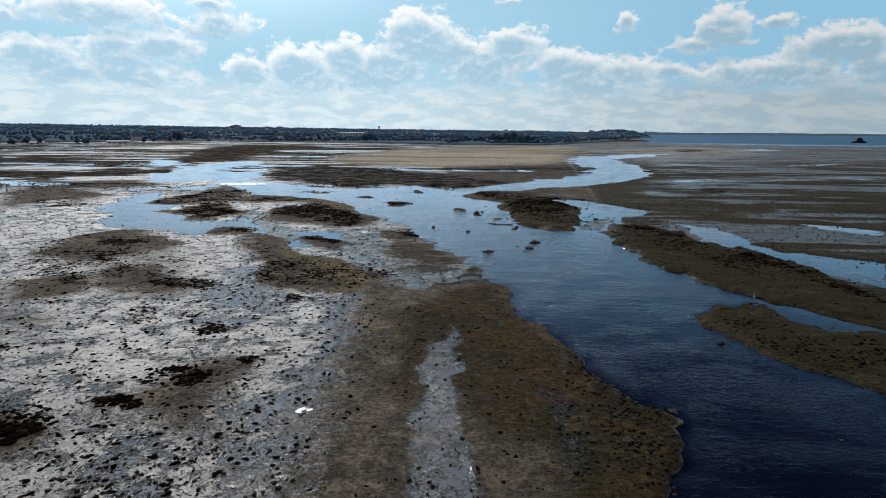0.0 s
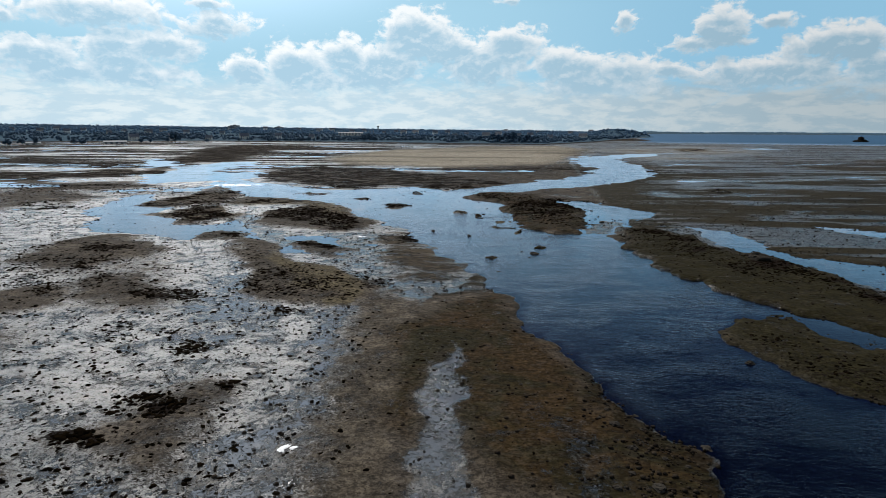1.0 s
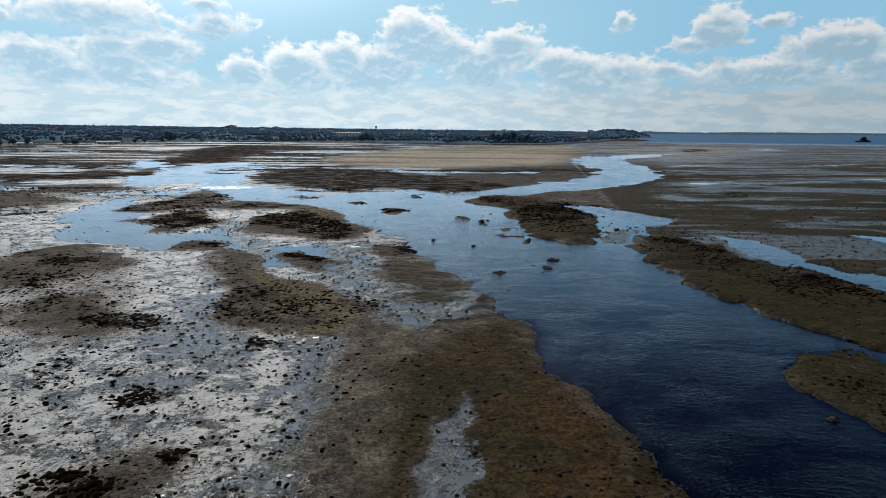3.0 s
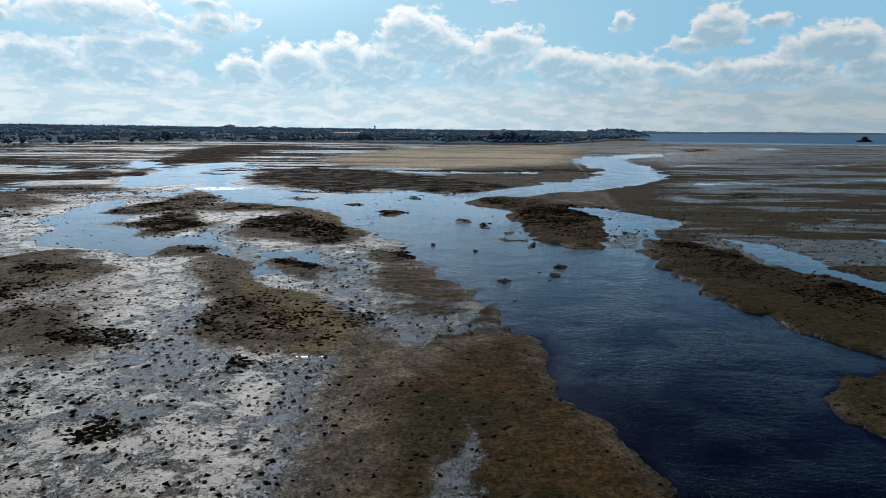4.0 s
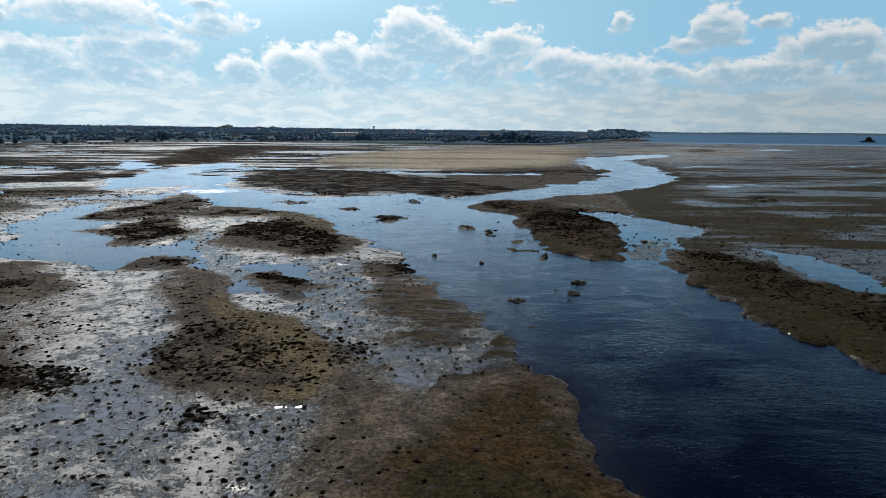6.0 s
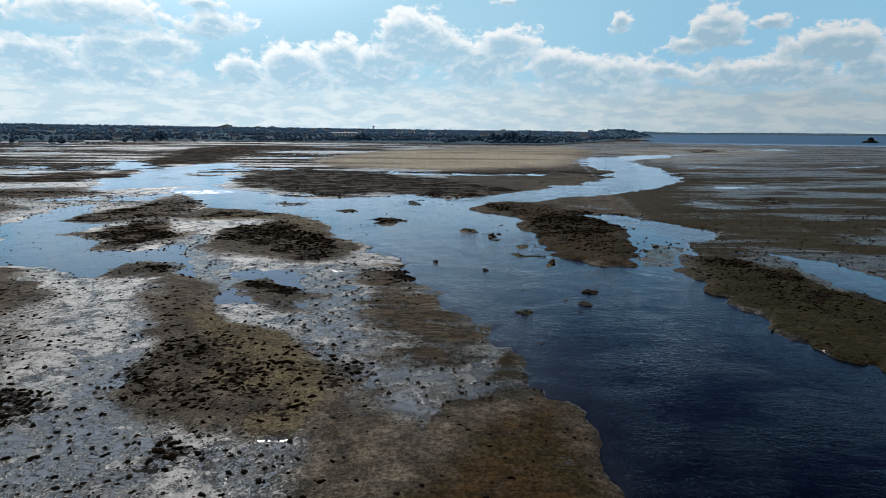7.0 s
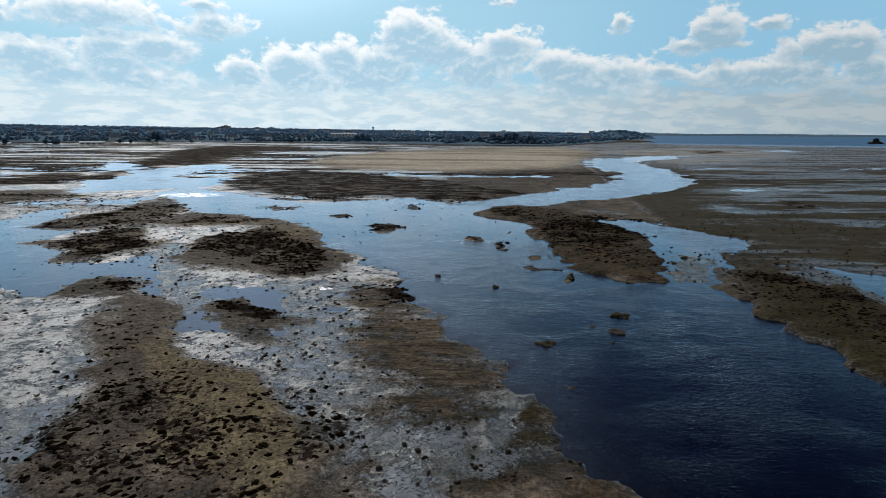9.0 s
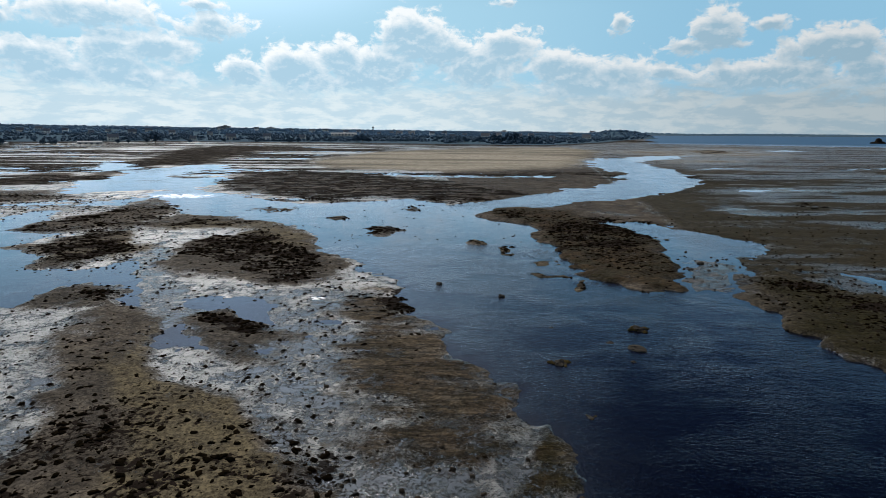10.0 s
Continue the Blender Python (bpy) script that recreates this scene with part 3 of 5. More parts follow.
    shape([(33.1, 69.5), (36.8, 71.2), (39.2, 67.8), (40.7, 62.2), (45, 63.9), (49.3, 62.8), (54.4, 55.7), (44.9, 43.5), (40.5, 48.6), (39.4, 52), (35.9, 54.7), (33.7, 59), (32.4, 62.9)], 0.3, 1)
    # islets in the channel
    shape([(-21.1, 168.6), (-18.7, 173.7), (-15.1, 171.8), (-11.7, 167.4), (-13.9, 163.4), (-18.3, 164.9)], 0.2, 0.7)
    shape([(-32.1, 183.6), (-29.4, 191.1), (-25.1, 182.5), (-27.7, 178.2)], 0.18, 0.8)
    shape([(-18, 202.3), (-13.4, 212), (-9, 203.1), (-11.8, 195.5)], 0.18, 1)
    shape([(-51.9, 195.1), (-48.8, 201.9), (-41.9, 202.5), (-38.4, 195.3), (-45.3, 191.7)], 0.15, 1)
    shape([(0.6, 157.7), (2.5, 159.5), (3.5, 155.8), (1.6, 153.7)], 0.42, 0.6)
    shape([(4.5, 151.9), (7.2, 155.6), (7.3, 148.5), (5.1, 147.4)], 0.42, 0.6)
    shape([(10.3, 142.8), (13.9, 145.5), (14.2, 141.6), (10.8, 139.8)], 0.42, 0.6)
    shape([(8.8, 134.5), (14.3, 133.6), (14, 131.5), (9.7, 132.4)], 0.42, 0.6)
    shape([(13.8, 128.3), (16.1, 129.6), (16, 127.1), (14.2, 126.2)], 0.42, 0.6)
    # weedy banks and tongues of the near flats
    shape([(-81.5, 173.7), (-85.3, 201), (-86.1, 217), (-69.4, 199.2), (-66.8, 179.1), (-57.7, 154.1), (-57.7, 146.7), (-65, 153.7), (-67.8, 166.5)], 0.2, 1.0, 0.8)
    shape([(-86.7, 165), (-87.5, 172.1), (-87.2, 180.2), (-82.6, 186.9), (-76.7, 195.4), (-68.7, 188), (-68.5, 175.9), (-69.6, 169.8), (-70.9, 162.9), (-72.9, 159.6), (-80.3, 160.9)], 0.25, 0.9, 0.9)
    shape([(-73.9, 146.2), (-71.3, 150.3), (-69, 157), (-67, 161.9), (-58.6, 155), (-49.9, 148), (-49.8, 141.4), (-52.5, 136.1), (-55.6, 132.3), (-59.9, 134.8), (-60.6, 140.6), (-68, 142.1)], 0.25, 0.9, 0.9)
    shape([(-65.2, 170.1), (-66.8, 181.8), (-63.7, 188.4), (-53.4, 185.6), (-42.4, 179.6), (-34.8, 172.5), (-31.2, 165.9), (-35.7, 163.1), (-43.3, 166.3), (-52.8, 165.6), (-58, 165.2)], 0.2, 1.1, 0.9)
    shape([(-41.5, 136.1), (-43.1, 141.8), (-44.9, 153.3), (-42.9, 160.1), (-39.6, 165.3), (-33.3, 169.1), (-25.1, 154.8), (-19.1, 141.5), (-16.7, 134.4), (-18.1, 128.1), (-22.3, 127.8), (-26.3, 129), (-30.5, 130.2), (-35.6, 131.4), (-39, 132.8)], 0.36, 1.2)
    shape([(-49.3, 117), (-49.3, 120.6), (-48.1, 123.8), (-44.7, 126.2), (-41.8, 125.6), (-38.9, 120.1), (-38.1, 116.7), (-43.6, 116.3), (-45.9, 115.1)], 0.22, 1.1)
    shape([(-28, 110.5), (-28.4, 114.8), (-26.1, 116.4), (-23.7, 116.6), (-21.4, 113.7), (-17.3, 110.3), (-15.2, 107.2), (-16.2, 105.4), (-15.3, 102.7), (-18.5, 103.4), (-22.1, 106), (-24.2, 108.2)], 0.2, 1.0)
    shape([(-67.5, 94.7), (-67.5, 106), (-67.7, 118.7), (-57.6, 115.5), (-46.3, 106.6), (-45.5, 98.8), (-51, 91.6), (-58.5, 88.9)], 0.24, 1.8, 0.9)
    shape([(-56.1, 76.6), (-53.8, 80), (-47.3, 78.9), (-41.2, 72), (-44.4, 69.1), (-47.2, 65.3)], 0.2, 1.8, 0.85)
    shape([(-48.3, 85.8), (-40.4, 89.1), (-31.7, 79.1), (-29.2, 71.5), (-35, 70.3), (-43, 76.1)], 0.2, 1.8, 0.8)
    shape([(-148.1, 187.8), (-147.3, 207.5), (-125.3, 199.4), (-105.6, 183.3), (-103.9, 164.1), (-114.4, 167.3), (-114.3, 146.3)], 0.25, 2.2, 0.9)
    shape([(-184.7, 232.9), (-175.5, 239.5), (-149.5, 226), (-129.6, 238.7), (-106.2, 216.1), (-117.8, 200.2), (-151.2, 207.2)], 0.25, 2.2, 0.9)
    shape([(-176.8, 223.2), (-176, 233.8), (-134.3, 213.2), (-162.9, 206)], -0.1, 1.5)
    shape([(-68.7, 92.4), (-70, 102.1), (-70.6, 115.8), (-64.3, 119.1), (-53.9, 115.1), (-42.5, 104.2), (-35.8, 92.7), (-33.2, 82.3), (-31.4, 77), (-30.6, 71.4), (-38.3, 70.9), (-47.2, 68.9), (-53.2, 73.9), (-52.3, 80.2), (-52.5, 85.5), (-62, 88.7)], 0.2, 2.6, 0.38)
    shape([(-39.4, 112.8), (-39.6, 118.4), (-31.4, 113.3), (-26.1, 104.3), (-20, 97), (-12.5, 91.2), (-9.2, 87.5), (-5.9, 84.5), (-6.6, 80.4), (-7.5, 77.9), (-8.1, 74.5), (-10.6, 74.1), (-14.6, 74.9), (-19.1, 75.8), (-21.8, 78.2), (-25.6, 86.8), (-31.5, 98.7)], 0.3, 1.2)
    shape([(-20.6, 38.6), (-21.6, 42.2), (-19.2, 44.5), (-18.3, 49.3), (-16.5, 53.6), (-11.8, 51.1), (-11.5, 46.1), (-11.6, 41.9), (-9.9, 36.9), (-13.7, 37.5), (-18.8, 39.2)], 0.17, 1.5, 0.75)
    shape([(-36.8, 42.2), (-28.6, 40.8), (-25.2, 39.2), (-21.3, 36.2), (-21.4, 34.7), (-22.5, 33.3), (-27.2, 32.3)], 0.25, 1.2)
    shape([(-49.8, 61.9), (-45.4, 66.6), (-36, 62.9), (-34.7, 55.5), (-42.3, 53.3)], 0.13, 2, 0.4)
    # far banks, the dark one and the broad plateau of dry sand
    shape([(-192.1, 388.4), (-217.3, 474.6), (-264.5, 618), (-272.3, 715.2), (-194.9, 707.8), (-192.4, 569.4), (-161.8, 447.8), (-150.4, 382.1), (-168.4, 374.4)], 0.6, 5)
    shape([(-96.3, 413.2), (-91.3, 502.8), (-69.4, 589.6), (4.8, 703.6), (95.2, 720.3), (106, 590.7), (72.9, 456.4), (53, 375.6), (16.8, 348.9), (-14.7, 333.4), (-47.2, 341.6), (-68.5, 352)], 0.5, 5)
    shape([(-88.8, 263.8), (-101.4, 320.1), (-77.5, 334.2), (-47.7, 315.4), (-12.1, 288.9), (13.9, 291.6), (59.9, 320.3), (54.6, 295.7), (36.5, 259), (19.5, 236), (5.9, 221.5), (-7.6, 213.8), (-17.7, 223.6), (-30.2, 222.5), (-40.5, 213.4), (-56.4, 224.5), (-75.5, 239)], 0.13, 2.5, 0.8)
    shape([(186.2, 603.5), (215.1, 636.4), (222.2, 609.2), (192, 566.9)], 1.0, 2)
    shape([(-174.8, 272.2), (-182.9, 300.7), (-171.2, 308.8), (-155.3, 285.2), (-155.8, 264.1), (-160.6, 254.5)], 0.4, 3)
    shape([(-148.4, 274.9), (-160.1, 303.2), (-158.9, 317.4), (-143.9, 298.5), (-140.3, 275.7)], 0.4, 2.5)
    # where bladder wrack grows: outline, density
    weed([(0.6, 157.7), (2.5, 159.5), (3.5, 155.8), (1.6, 153.7)], 0.6, 0.6)
    silt([(0.6, 157.7), (2.5, 159.5), (3.5, 155.8), (1.6, 153.7)], 0.5, 0.8)
    weed([(4.5, 151.9), (7.2, 155.6), (7.3, 148.5), (5.1, 147.4)], 0.6, 0.6)
    silt([(4.5, 151.9), (7.2, 155.6), (7.3, 148.5), (5.1, 147.4)], 0.5, 0.8)
    weed([(10.3, 142.8), (13.9, 145.5), (14.2, 141.6), (10.8, 139.8)], 0.6, 0.6)
    silt([(10.3, 142.8), (13.9, 145.5), (14.2, 141.6), (10.8, 139.8)], 0.5, 0.8)
    weed([(8.8, 134.5), (14.3, 133.6), (14, 131.5), (9.7, 132.4)], 0.6, 0.6)
    silt([(8.8, 134.5), (14.3, 133.6), (14, 131.5), (9.7, 132.4)], 0.5, 0.8)
    weed([(13.8, 128.3), (16.1, 129.6), (16, 127.1), (14.2, 126.2)], 0.6, 0.6)
    silt([(13.8, 128.3), (16.1, 129.6), (16, 127.1), (14.2, 126.2)], 0.5, 0.8)
    weed([(-14, 92), (-9, 92.5), (-6, 88), (-6, 84), (-10, 82), (-14, 85)], 0.75, 1.5)
    weed([(-42.3, 141.9), (-44, 153.4), (-42.9, 160.1), (-39.2, 164.1), (-32.5, 159.7), (-25.6, 149.7), (-20.6, 137.6), (-18.5, 129.5), (-23.2, 128.3), (-28.8, 133.6), (-34, 138.5), (-38.5, 139.4)], 1.0, 1.2)
    weed([(-27.5, 112.4), (-27.2, 114.9), (-24, 114.5), (-21.6, 112.8), (-17.3, 110.3), (-16.8, 107.1), (-20.5, 108.5), (-23.8, 109.9), (-25.8, 110.7)], 0.9, 0.8)
    weed([(-27.7, 106.1), (-26.6, 107.7), (-24.4, 108.2), (-24.3, 106.3), (-26.1, 104.7)], 0.8, 0.6)
    weed([(-45.5, 119), (-44.5, 124.5), (-41.5, 124.5), (-39, 120.5), (-40.5, 118.4)], 0.85, 1)
    weed([(-86.7, 165), (-86.5, 176), (-82, 184), (-70, 188), (-70, 176), (-72, 165), (-80, 162)], 0.75, 1.2)
    weed([(-72, 147), (-68, 157), (-60, 155), (-51, 147), (-51, 140), (-55.6, 133.5), (-61, 141)], 0.8, 1.2)
    weed([(-81.5, 173.7), (-85.3, 201), (-69.4, 199.2), (-58, 154.1), (-65, 153.7)], 0.6, 1.5)
    weed([(-60, 168), (-58, 180), (-44, 178), (-46, 170)], 0.65, 1.2)
    weed([(-120.2, 162.6), (-117.3, 171.3), (-109.1, 172.1), (-99.8, 155.6), (-104.8, 151.6)], 0.7, 1.5)
    weed([(-14, 121), (-12, 128), (-6, 124), (-3, 116), (-6, 114), (-9, 119)], 0.75, 1.2)
    weed([(-18.5, 41.3), (-18.2, 40), (-19.2, 39.4), (-20.7, 39.8), (-22, 41), (-22.4, 42.4), (-21.4, 43.1), (-19.8, 42.6)], 1.8, 0.8)
    weed([(-15.3, 47.2), (-15.4, 45.3), (-17.3, 44.4), (-20, 45), (-22, 46.8), (-22.2, 48.9), (-20.2, 49.9), (-17.3, 49.2)], 0.85, 1.5)
    weed([(-12.5, 51), (-12.6, 50.3), (-13.2, 50), (-14.1, 50.2), (-14.7, 50.9), (-14.7, 51.6), (-14, 51.9), (-13.1, 51.7)], 0.8, 0.5)
    weed([(-23.2, 38.5), (-22.2, 36), (-23.5, 34.9), (-26.2, 35.7), (-29.2, 38), (-30.6, 40.8), (-29.3, 42.2), (-26.1, 41.1)], 1.0, 1.5)
    weed([(-41.8, 101.6), (-41.8, 95.5), (-47, 92.8), (-54.8, 94.5), (-61.4, 100.1), (-62.7, 106.9), (-57.1, 110.5), (-48, 108)], 0.6, 2)
    weed([(-25.9, 63.6), (-26, 61.8), (-27.8, 61), (-30.3, 61.5), (-32.2, 63.1), (-32.3, 64.9), (-30.4, 65.9), (-27.8, 65.3)], 0.6, 1.5)
    weed([(-17.2, 60.3), (-17.4, 58.7), (-19, 58), (-21.1, 58.4), (-22.6, 59.9), (-22.5, 61.5), (-20.9, 62.3), (-18.6, 61.8)], 0.6, 1.2)
    weed([(-27.2, 77.9), (-27.3, 75), (-29.8, 73.6), (-33.5, 74.5), (-36.3, 77.2), (-36.5, 80.3), (-33.8, 81.9), (-29.8, 80.8)], 0.6, 1.2)
    weed([(-45.1, 77.5), (-44.5, 75), (-46.2, 73.8), (-49.2, 74.6), (-52, 77), (-52.9, 79.6), (-51.1, 80.9), (-47.9, 80)], 0.6, 1.2)
    weed([(-9.2, 36.2), (-9, 34.3), (-10.2, 33.4), (-12.1, 34.1), (-13.7, 35.9), (-14.1, 38.1), (-12.9, 39.1), (-10.8, 38.3)], 0.25, 2)
    weed([(35, 164.8), (28.4, 151.8), (20.5, 146.8), (14.3, 150.8), (12.6, 163.1), (17.9, 179.6), (28.5, 188.6), (36, 181.1)], 0.9, 1.5)
    weed([(-24.8, 98.3), (-24.8, 96.9), (-26.5, 96.3), (-28.7, 96.7), (-30.5, 97.9), (-30.6, 99.4), (-28.9, 100.1), (-26.5, 99.7)], 0.5, 1)
    weed([(-19.5, 86.4), (-19.7, 85.3), (-21.4, 84.7), (-23.7, 85), (-25.4, 86), (-25.3, 87.1), (-23.5, 87.7), (-21.1, 87.4)], 0.5, 1)
    weed([(-8.1, 87.4), (-9, 86), (-12, 85.3), (-15.4, 85.6), (-17.4, 86.8), (-16.7, 88.2), (-13.5, 89.1), (-9.9, 88.7)], 0.55, 1.2)
    weed([(-7.1, 90.2), (-7.3, 88.2), (-8.7, 87.3), (-10.6, 88), (-12, 89.9), (-12.1, 92.1), (-10.5, 93.1), (-8.3, 92.3)], 0.5, 1)
    weed([(-10.9, 84.1), (-11.9, 83), (-15.2, 82.3), (-19, 82.5), (-21.2, 83.5), (-20.4, 84.7), (-16.9, 85.4), (-12.9, 85.2)], 0.6, 1.2)
    weed([(-26.6, 104.7), (-26.6, 102.9), (-28.4, 102.1), (-31, 102.6), (-33.1, 104.2), (-33.3, 106.1), (-31.4, 107.1), (-28.6, 106.4)], 0.6, 1)
    weed([(-47, 139.4), (-46.6, 133.7), (-51.7, 131.2), (-59.6, 132.8), (-66.5, 138), (-68.4, 144.4), (-62.9, 147.8), (-53.6, 145.5)], 0.45, 1.5)
    weed([(12.7, 190.9), (11.3, 186.4), (8.7, 184.4), (6.1, 185.9), (5.2, 190.2), (6.4, 195), (9.3, 197.3), (12, 195.5)], 0.6, 1)
    weed([(-38, 91.6), (-35.3, 84.1), (-38.2, 81.3), (-45.2, 83.5), (-53.8, 90.6), (-59.6, 100.1), (-56.9, 105.2), (-46.8, 100.9)], 0.6, 2)
    weed([(-30.6, 76.5), (-29.7, 74.1), (-30.9, 73.1), (-33.5, 73.9), (-36.2, 76.1), (-37.4, 78.7), (-36.2, 80), (-33.2, 79)], 0.7, 1.5)
    weed([(-14.9, 71.5), (-14.8, 70.2), (-15.7, 69.6), (-17.1, 70), (-18.2, 71.3), (-18.4, 72.6), (-17.5, 73.3), (-16, 72.8)], 0.8, 0.6)
    weed([(-7.8, 86.2), (-8.5, 77.8), (-13.1, 74.7), (-19.8, 77.1), (-26.4, 85.1), (-29.1, 96.5), (-23.5, 103), (-13.4, 97.5)], 0.42, 2)
    weed([(-35.8, 90.7), (-34, 78.2), (-40.6, 73.4), (-52.3, 76.8), (-65.5, 88.4), (-73.1, 104.8), (-66.1, 114.2), (-48.5, 106.7)], 0.4, 2.5)
    weed([(-7.8, 86.2), (-8.1, 83), (-9.9, 81.6), (-12.5, 82.7), (-14.4, 85.8), (-14.5, 89.4), (-12.5, 91.2), (-9.6, 89.8)], 0.5, 1.5)
    weed([(-12.5, 86.6), (-13, 79.5), (-17.1, 76.5), (-22.7, 78.8), (-27.4, 85.5), (-28.3, 93.8), (-23.7, 98.1), (-16.8, 94.7)], 0.5, 1.5)
    weed([(-12, 169.3), (-12.9, 165.1), (-15.9, 163.3), (-19.5, 164.6), (-21.6, 168.6), (-21.1, 173), (-17.8, 175.2), (-14, 173.6)], 0.6, 0.8)
    weed([(-24.2, 184.3), (-24.5, 179.6), (-27, 177.5), (-30.3, 179.1), (-32.7, 183.6), (-32.7, 188.6), (-30.1, 191), (-26.5, 189.1)], 0.6, 0.8)
    weed([(-7.7, 204.3), (-8.7, 198.1), (-11.8, 195.5), (-15.3, 197.6), (-17.4, 203.4), (-16.8, 210.1), (-13.5, 213.3), (-9.6, 210.7)], 0.6, 0.8)
    weed([(-63.7, 191.1), (-64.5, 185.7), (-71.3, 183), (-80.2, 184.4), (-86.7, 189.2), (-86.8, 195), (-79.7, 198.1), (-69.8, 196.4)], 0.5, 2)
    weed([(-88.8, 211.8), (-90.9, 206.2), (-101.6, 203.1), (-115, 204.1), (-123.9, 208.7), (-123, 214.5), (-111.8, 218), (-97.3, 216.8)], 0.4, 2)
    weed([(35.2, 131.8), (40.3, 129.3), (41, 121), (42.5, 115.2), (42.3, 105.4), (46.7, 111.3), (45.7, 120.2), (44.3, 127), (41.8, 135.3)], 0.7, 1.2)
    weed([(33.5, 66), (37, 69), (40, 62), (47, 62), (53, 56), (45, 45), (40, 50), (35, 56)], 0.3, 1.5)
    weed([(36.7, 134.5), (45.4, 128.1), (49.3, 115.1), (55.1, 106.7), (57.2, 97.5), (46.9, 83.7), (44.2, 89.4), (40.8, 100.8), (37.1, 111.2), (34.4, 121.2)], 0.42, 1.5)
    weed([(6.5, 194.1), (17.3, 198.9), (26.6, 178.8), (31.1, 157.9), (29.4, 137.7), (23.8, 131), (19.3, 140.5), (13.6, 163.2)], 0.45, 1.5)
    weed([(48.9, 102.7), (53.4, 100.4), (56.9, 90), (57.4, 81.4), (57.6, 72.9), (55.4, 69.4), (54.5, 76.3), (51.8, 83.1), (49.4, 93.1)], 0.7, 1.2)
    weed([(-88.8, 263.8), (-101.4, 320.1), (-77.5, 334.2), (-47.7, 315.4), (-12.1, 288.9), (-6.9, 269.6), (19.5, 236), (5.9, 221.5), (-7.6, 213.8), (-17.7, 223.6), (-30.2, 222.5), (-40.5, 213.4), (-56.4, 224.5), (-75.5, 239)], 1.05, 3)
    weed([(5.9, 339.6), (38, 347.2), (59.9, 320.3), (43.5, 276.9), (20.3, 244.4), (8.7, 262.4)], 0.35, 4)
    weed([(183.7, 603), (221, 652.7), (224.7, 609.6), (187.6, 554.9)], 1.0, 3)
    weed([(82.2, 217.9), (88.2, 218.4), (88.8, 209.2), (81.2, 202.3)], 0.7, 2)
    weed([(-192.1, 388.4), (-217.3, 474.6), (-264.5, 618), (-272.3, 715.2), (-194.9, 707.8), (-192.4, 569.4), (-161.8, 447.8), (-150.4, 382.1), (-168.4, 374.4)], 1.3, 6)
    weed([(-300.1, 428.6), (-286.5, 528.2), (-194, 460), (-176.7, 402.7), (-193.8, 351), (-218, 326.2)], 0.45, 8)
    weed([(-126.1, 294.1), (-130.8, 328.1), (-99.5, 297), (-90.7, 270.7), (-105.2, 262.2)], 0.6, 3)
    weed([(-174.8, 272.2), (-154.7, 291.1), (-120.5, 260.7), (-120.8, 231.3), (-134.6, 221.9)], 0.35, 4)
    # sheets of shallow water over the mud: outline, amount
    film([(-25, 66.3), (-27, 73.3), (-27.5, 77.9), (-27.9, 83.7), (-24.8, 84.2), (-20.9, 79.6), (-20.5, 74.8), (-21.4, 71.5), (-22.2, 68)], 0.9, 2)
    film([(-7.7, 75), (-11.5, 73.9), (-10.9, 62.6), (-8, 54.2), (-6.5, 45.4), (-10.5, 42.5), (-9.6, 36.2), (-5.3, 25.7), (-1.2, 25.9), (-3.8, 37.4), (-4.3, 45.5), (-5.7, 54.4), (-7.7, 64.9)], 0.75, 1)
    film([(4.2, 62.7), (3, 58.2), (2.7, 50.7), (3.4, 45), (2.9, 41.1), (2.5, 36.3), (3.4, 26.3), (7.2, 26.5), (7.4, 36.7), (7, 41.4), (6.5, 51)], 0.95, 0.8)
    film([(12.8, 46.2), (14.5, 44.2), (14.4, 37.1), (13.9, 32.1), (12, 32), (12.4, 38.5)], 0.5, 1)
    film([(-28.3, 130.3), (-19.7, 134.1), (-14.9, 128.3), (-10.3, 107.5), (-6.9, 95.6), (-4.7, 87.9), (-2.9, 81.2), (-6.5, 80.9), (-9.8, 86.3), (-12.4, 91.8), (-15.6, 95.1), (-15.4, 100.4), (-15.7, 107.2), (-20.4, 117.8)], 0.7, 1.5)
    film([(-4.8, 88.1), (1.4, 87.6), (5.3, 86.1), (4.2, 81.6), (1.3, 80.9), (-0.2, 78.3), (-1, 74.7), (-2.8, 79.4)], 0.8, 1)
    film([(-27.5, 70.4), (-29.9, 85.3), (-28.3, 90), (-22.8, 83), (-16.6, 73.8), (-17.6, 67.5), (-22.3, 67.1)], 0.9, 1.5)
    film([(-46.9, 135.7), (-51.7, 149.6), (-51.9, 160.5), (-39, 132.7), (-32.8, 127), (-25.8, 112.4), (-26, 106.5), (-26.4, 102.9), (-29.8, 106.2), (-35.7, 116.8)], 0.8, 1.5)
    film([(-48.5, 65.2), (-48.5, 68.8), (-43.9, 65.6), (-40.7, 59.5), (-43, 58.4)], 0.7, 1)
    film([(-37.1, 100.2), (-34.4, 100.4), (-30.6, 97.2), (-27.5, 91.6), (-28.9, 89.9)], 0.7, 1)
    film([(-28.6, 70.3), (-26.2, 73.1), (-15.8, 72.5), (-14.6, 64.4), (-18.5, 61.1), (-23.1, 61.7)], 0.6, 1.5)
    # brown algal film over the ground: outline, strength
    algae([(-2, 65.3), (2.5, 75.2), (8.2, 81.4), (10.8, 69.5), (15.5, 53), (17, 45.9), (20.4, 38.3), (17.1, 27.2), (13.2, 26.9), (11.7, 36.9), (8.8, 39.8), (6.7, 45.2), (5, 52.2)], 0.9, 3)
    algae([(-2.6, 65.3), (-0.2, 72.4), (3.1, 65.7), (2.6, 50.7), (2.5, 42.9), (0.8, 45.9)], 0.8, 2)
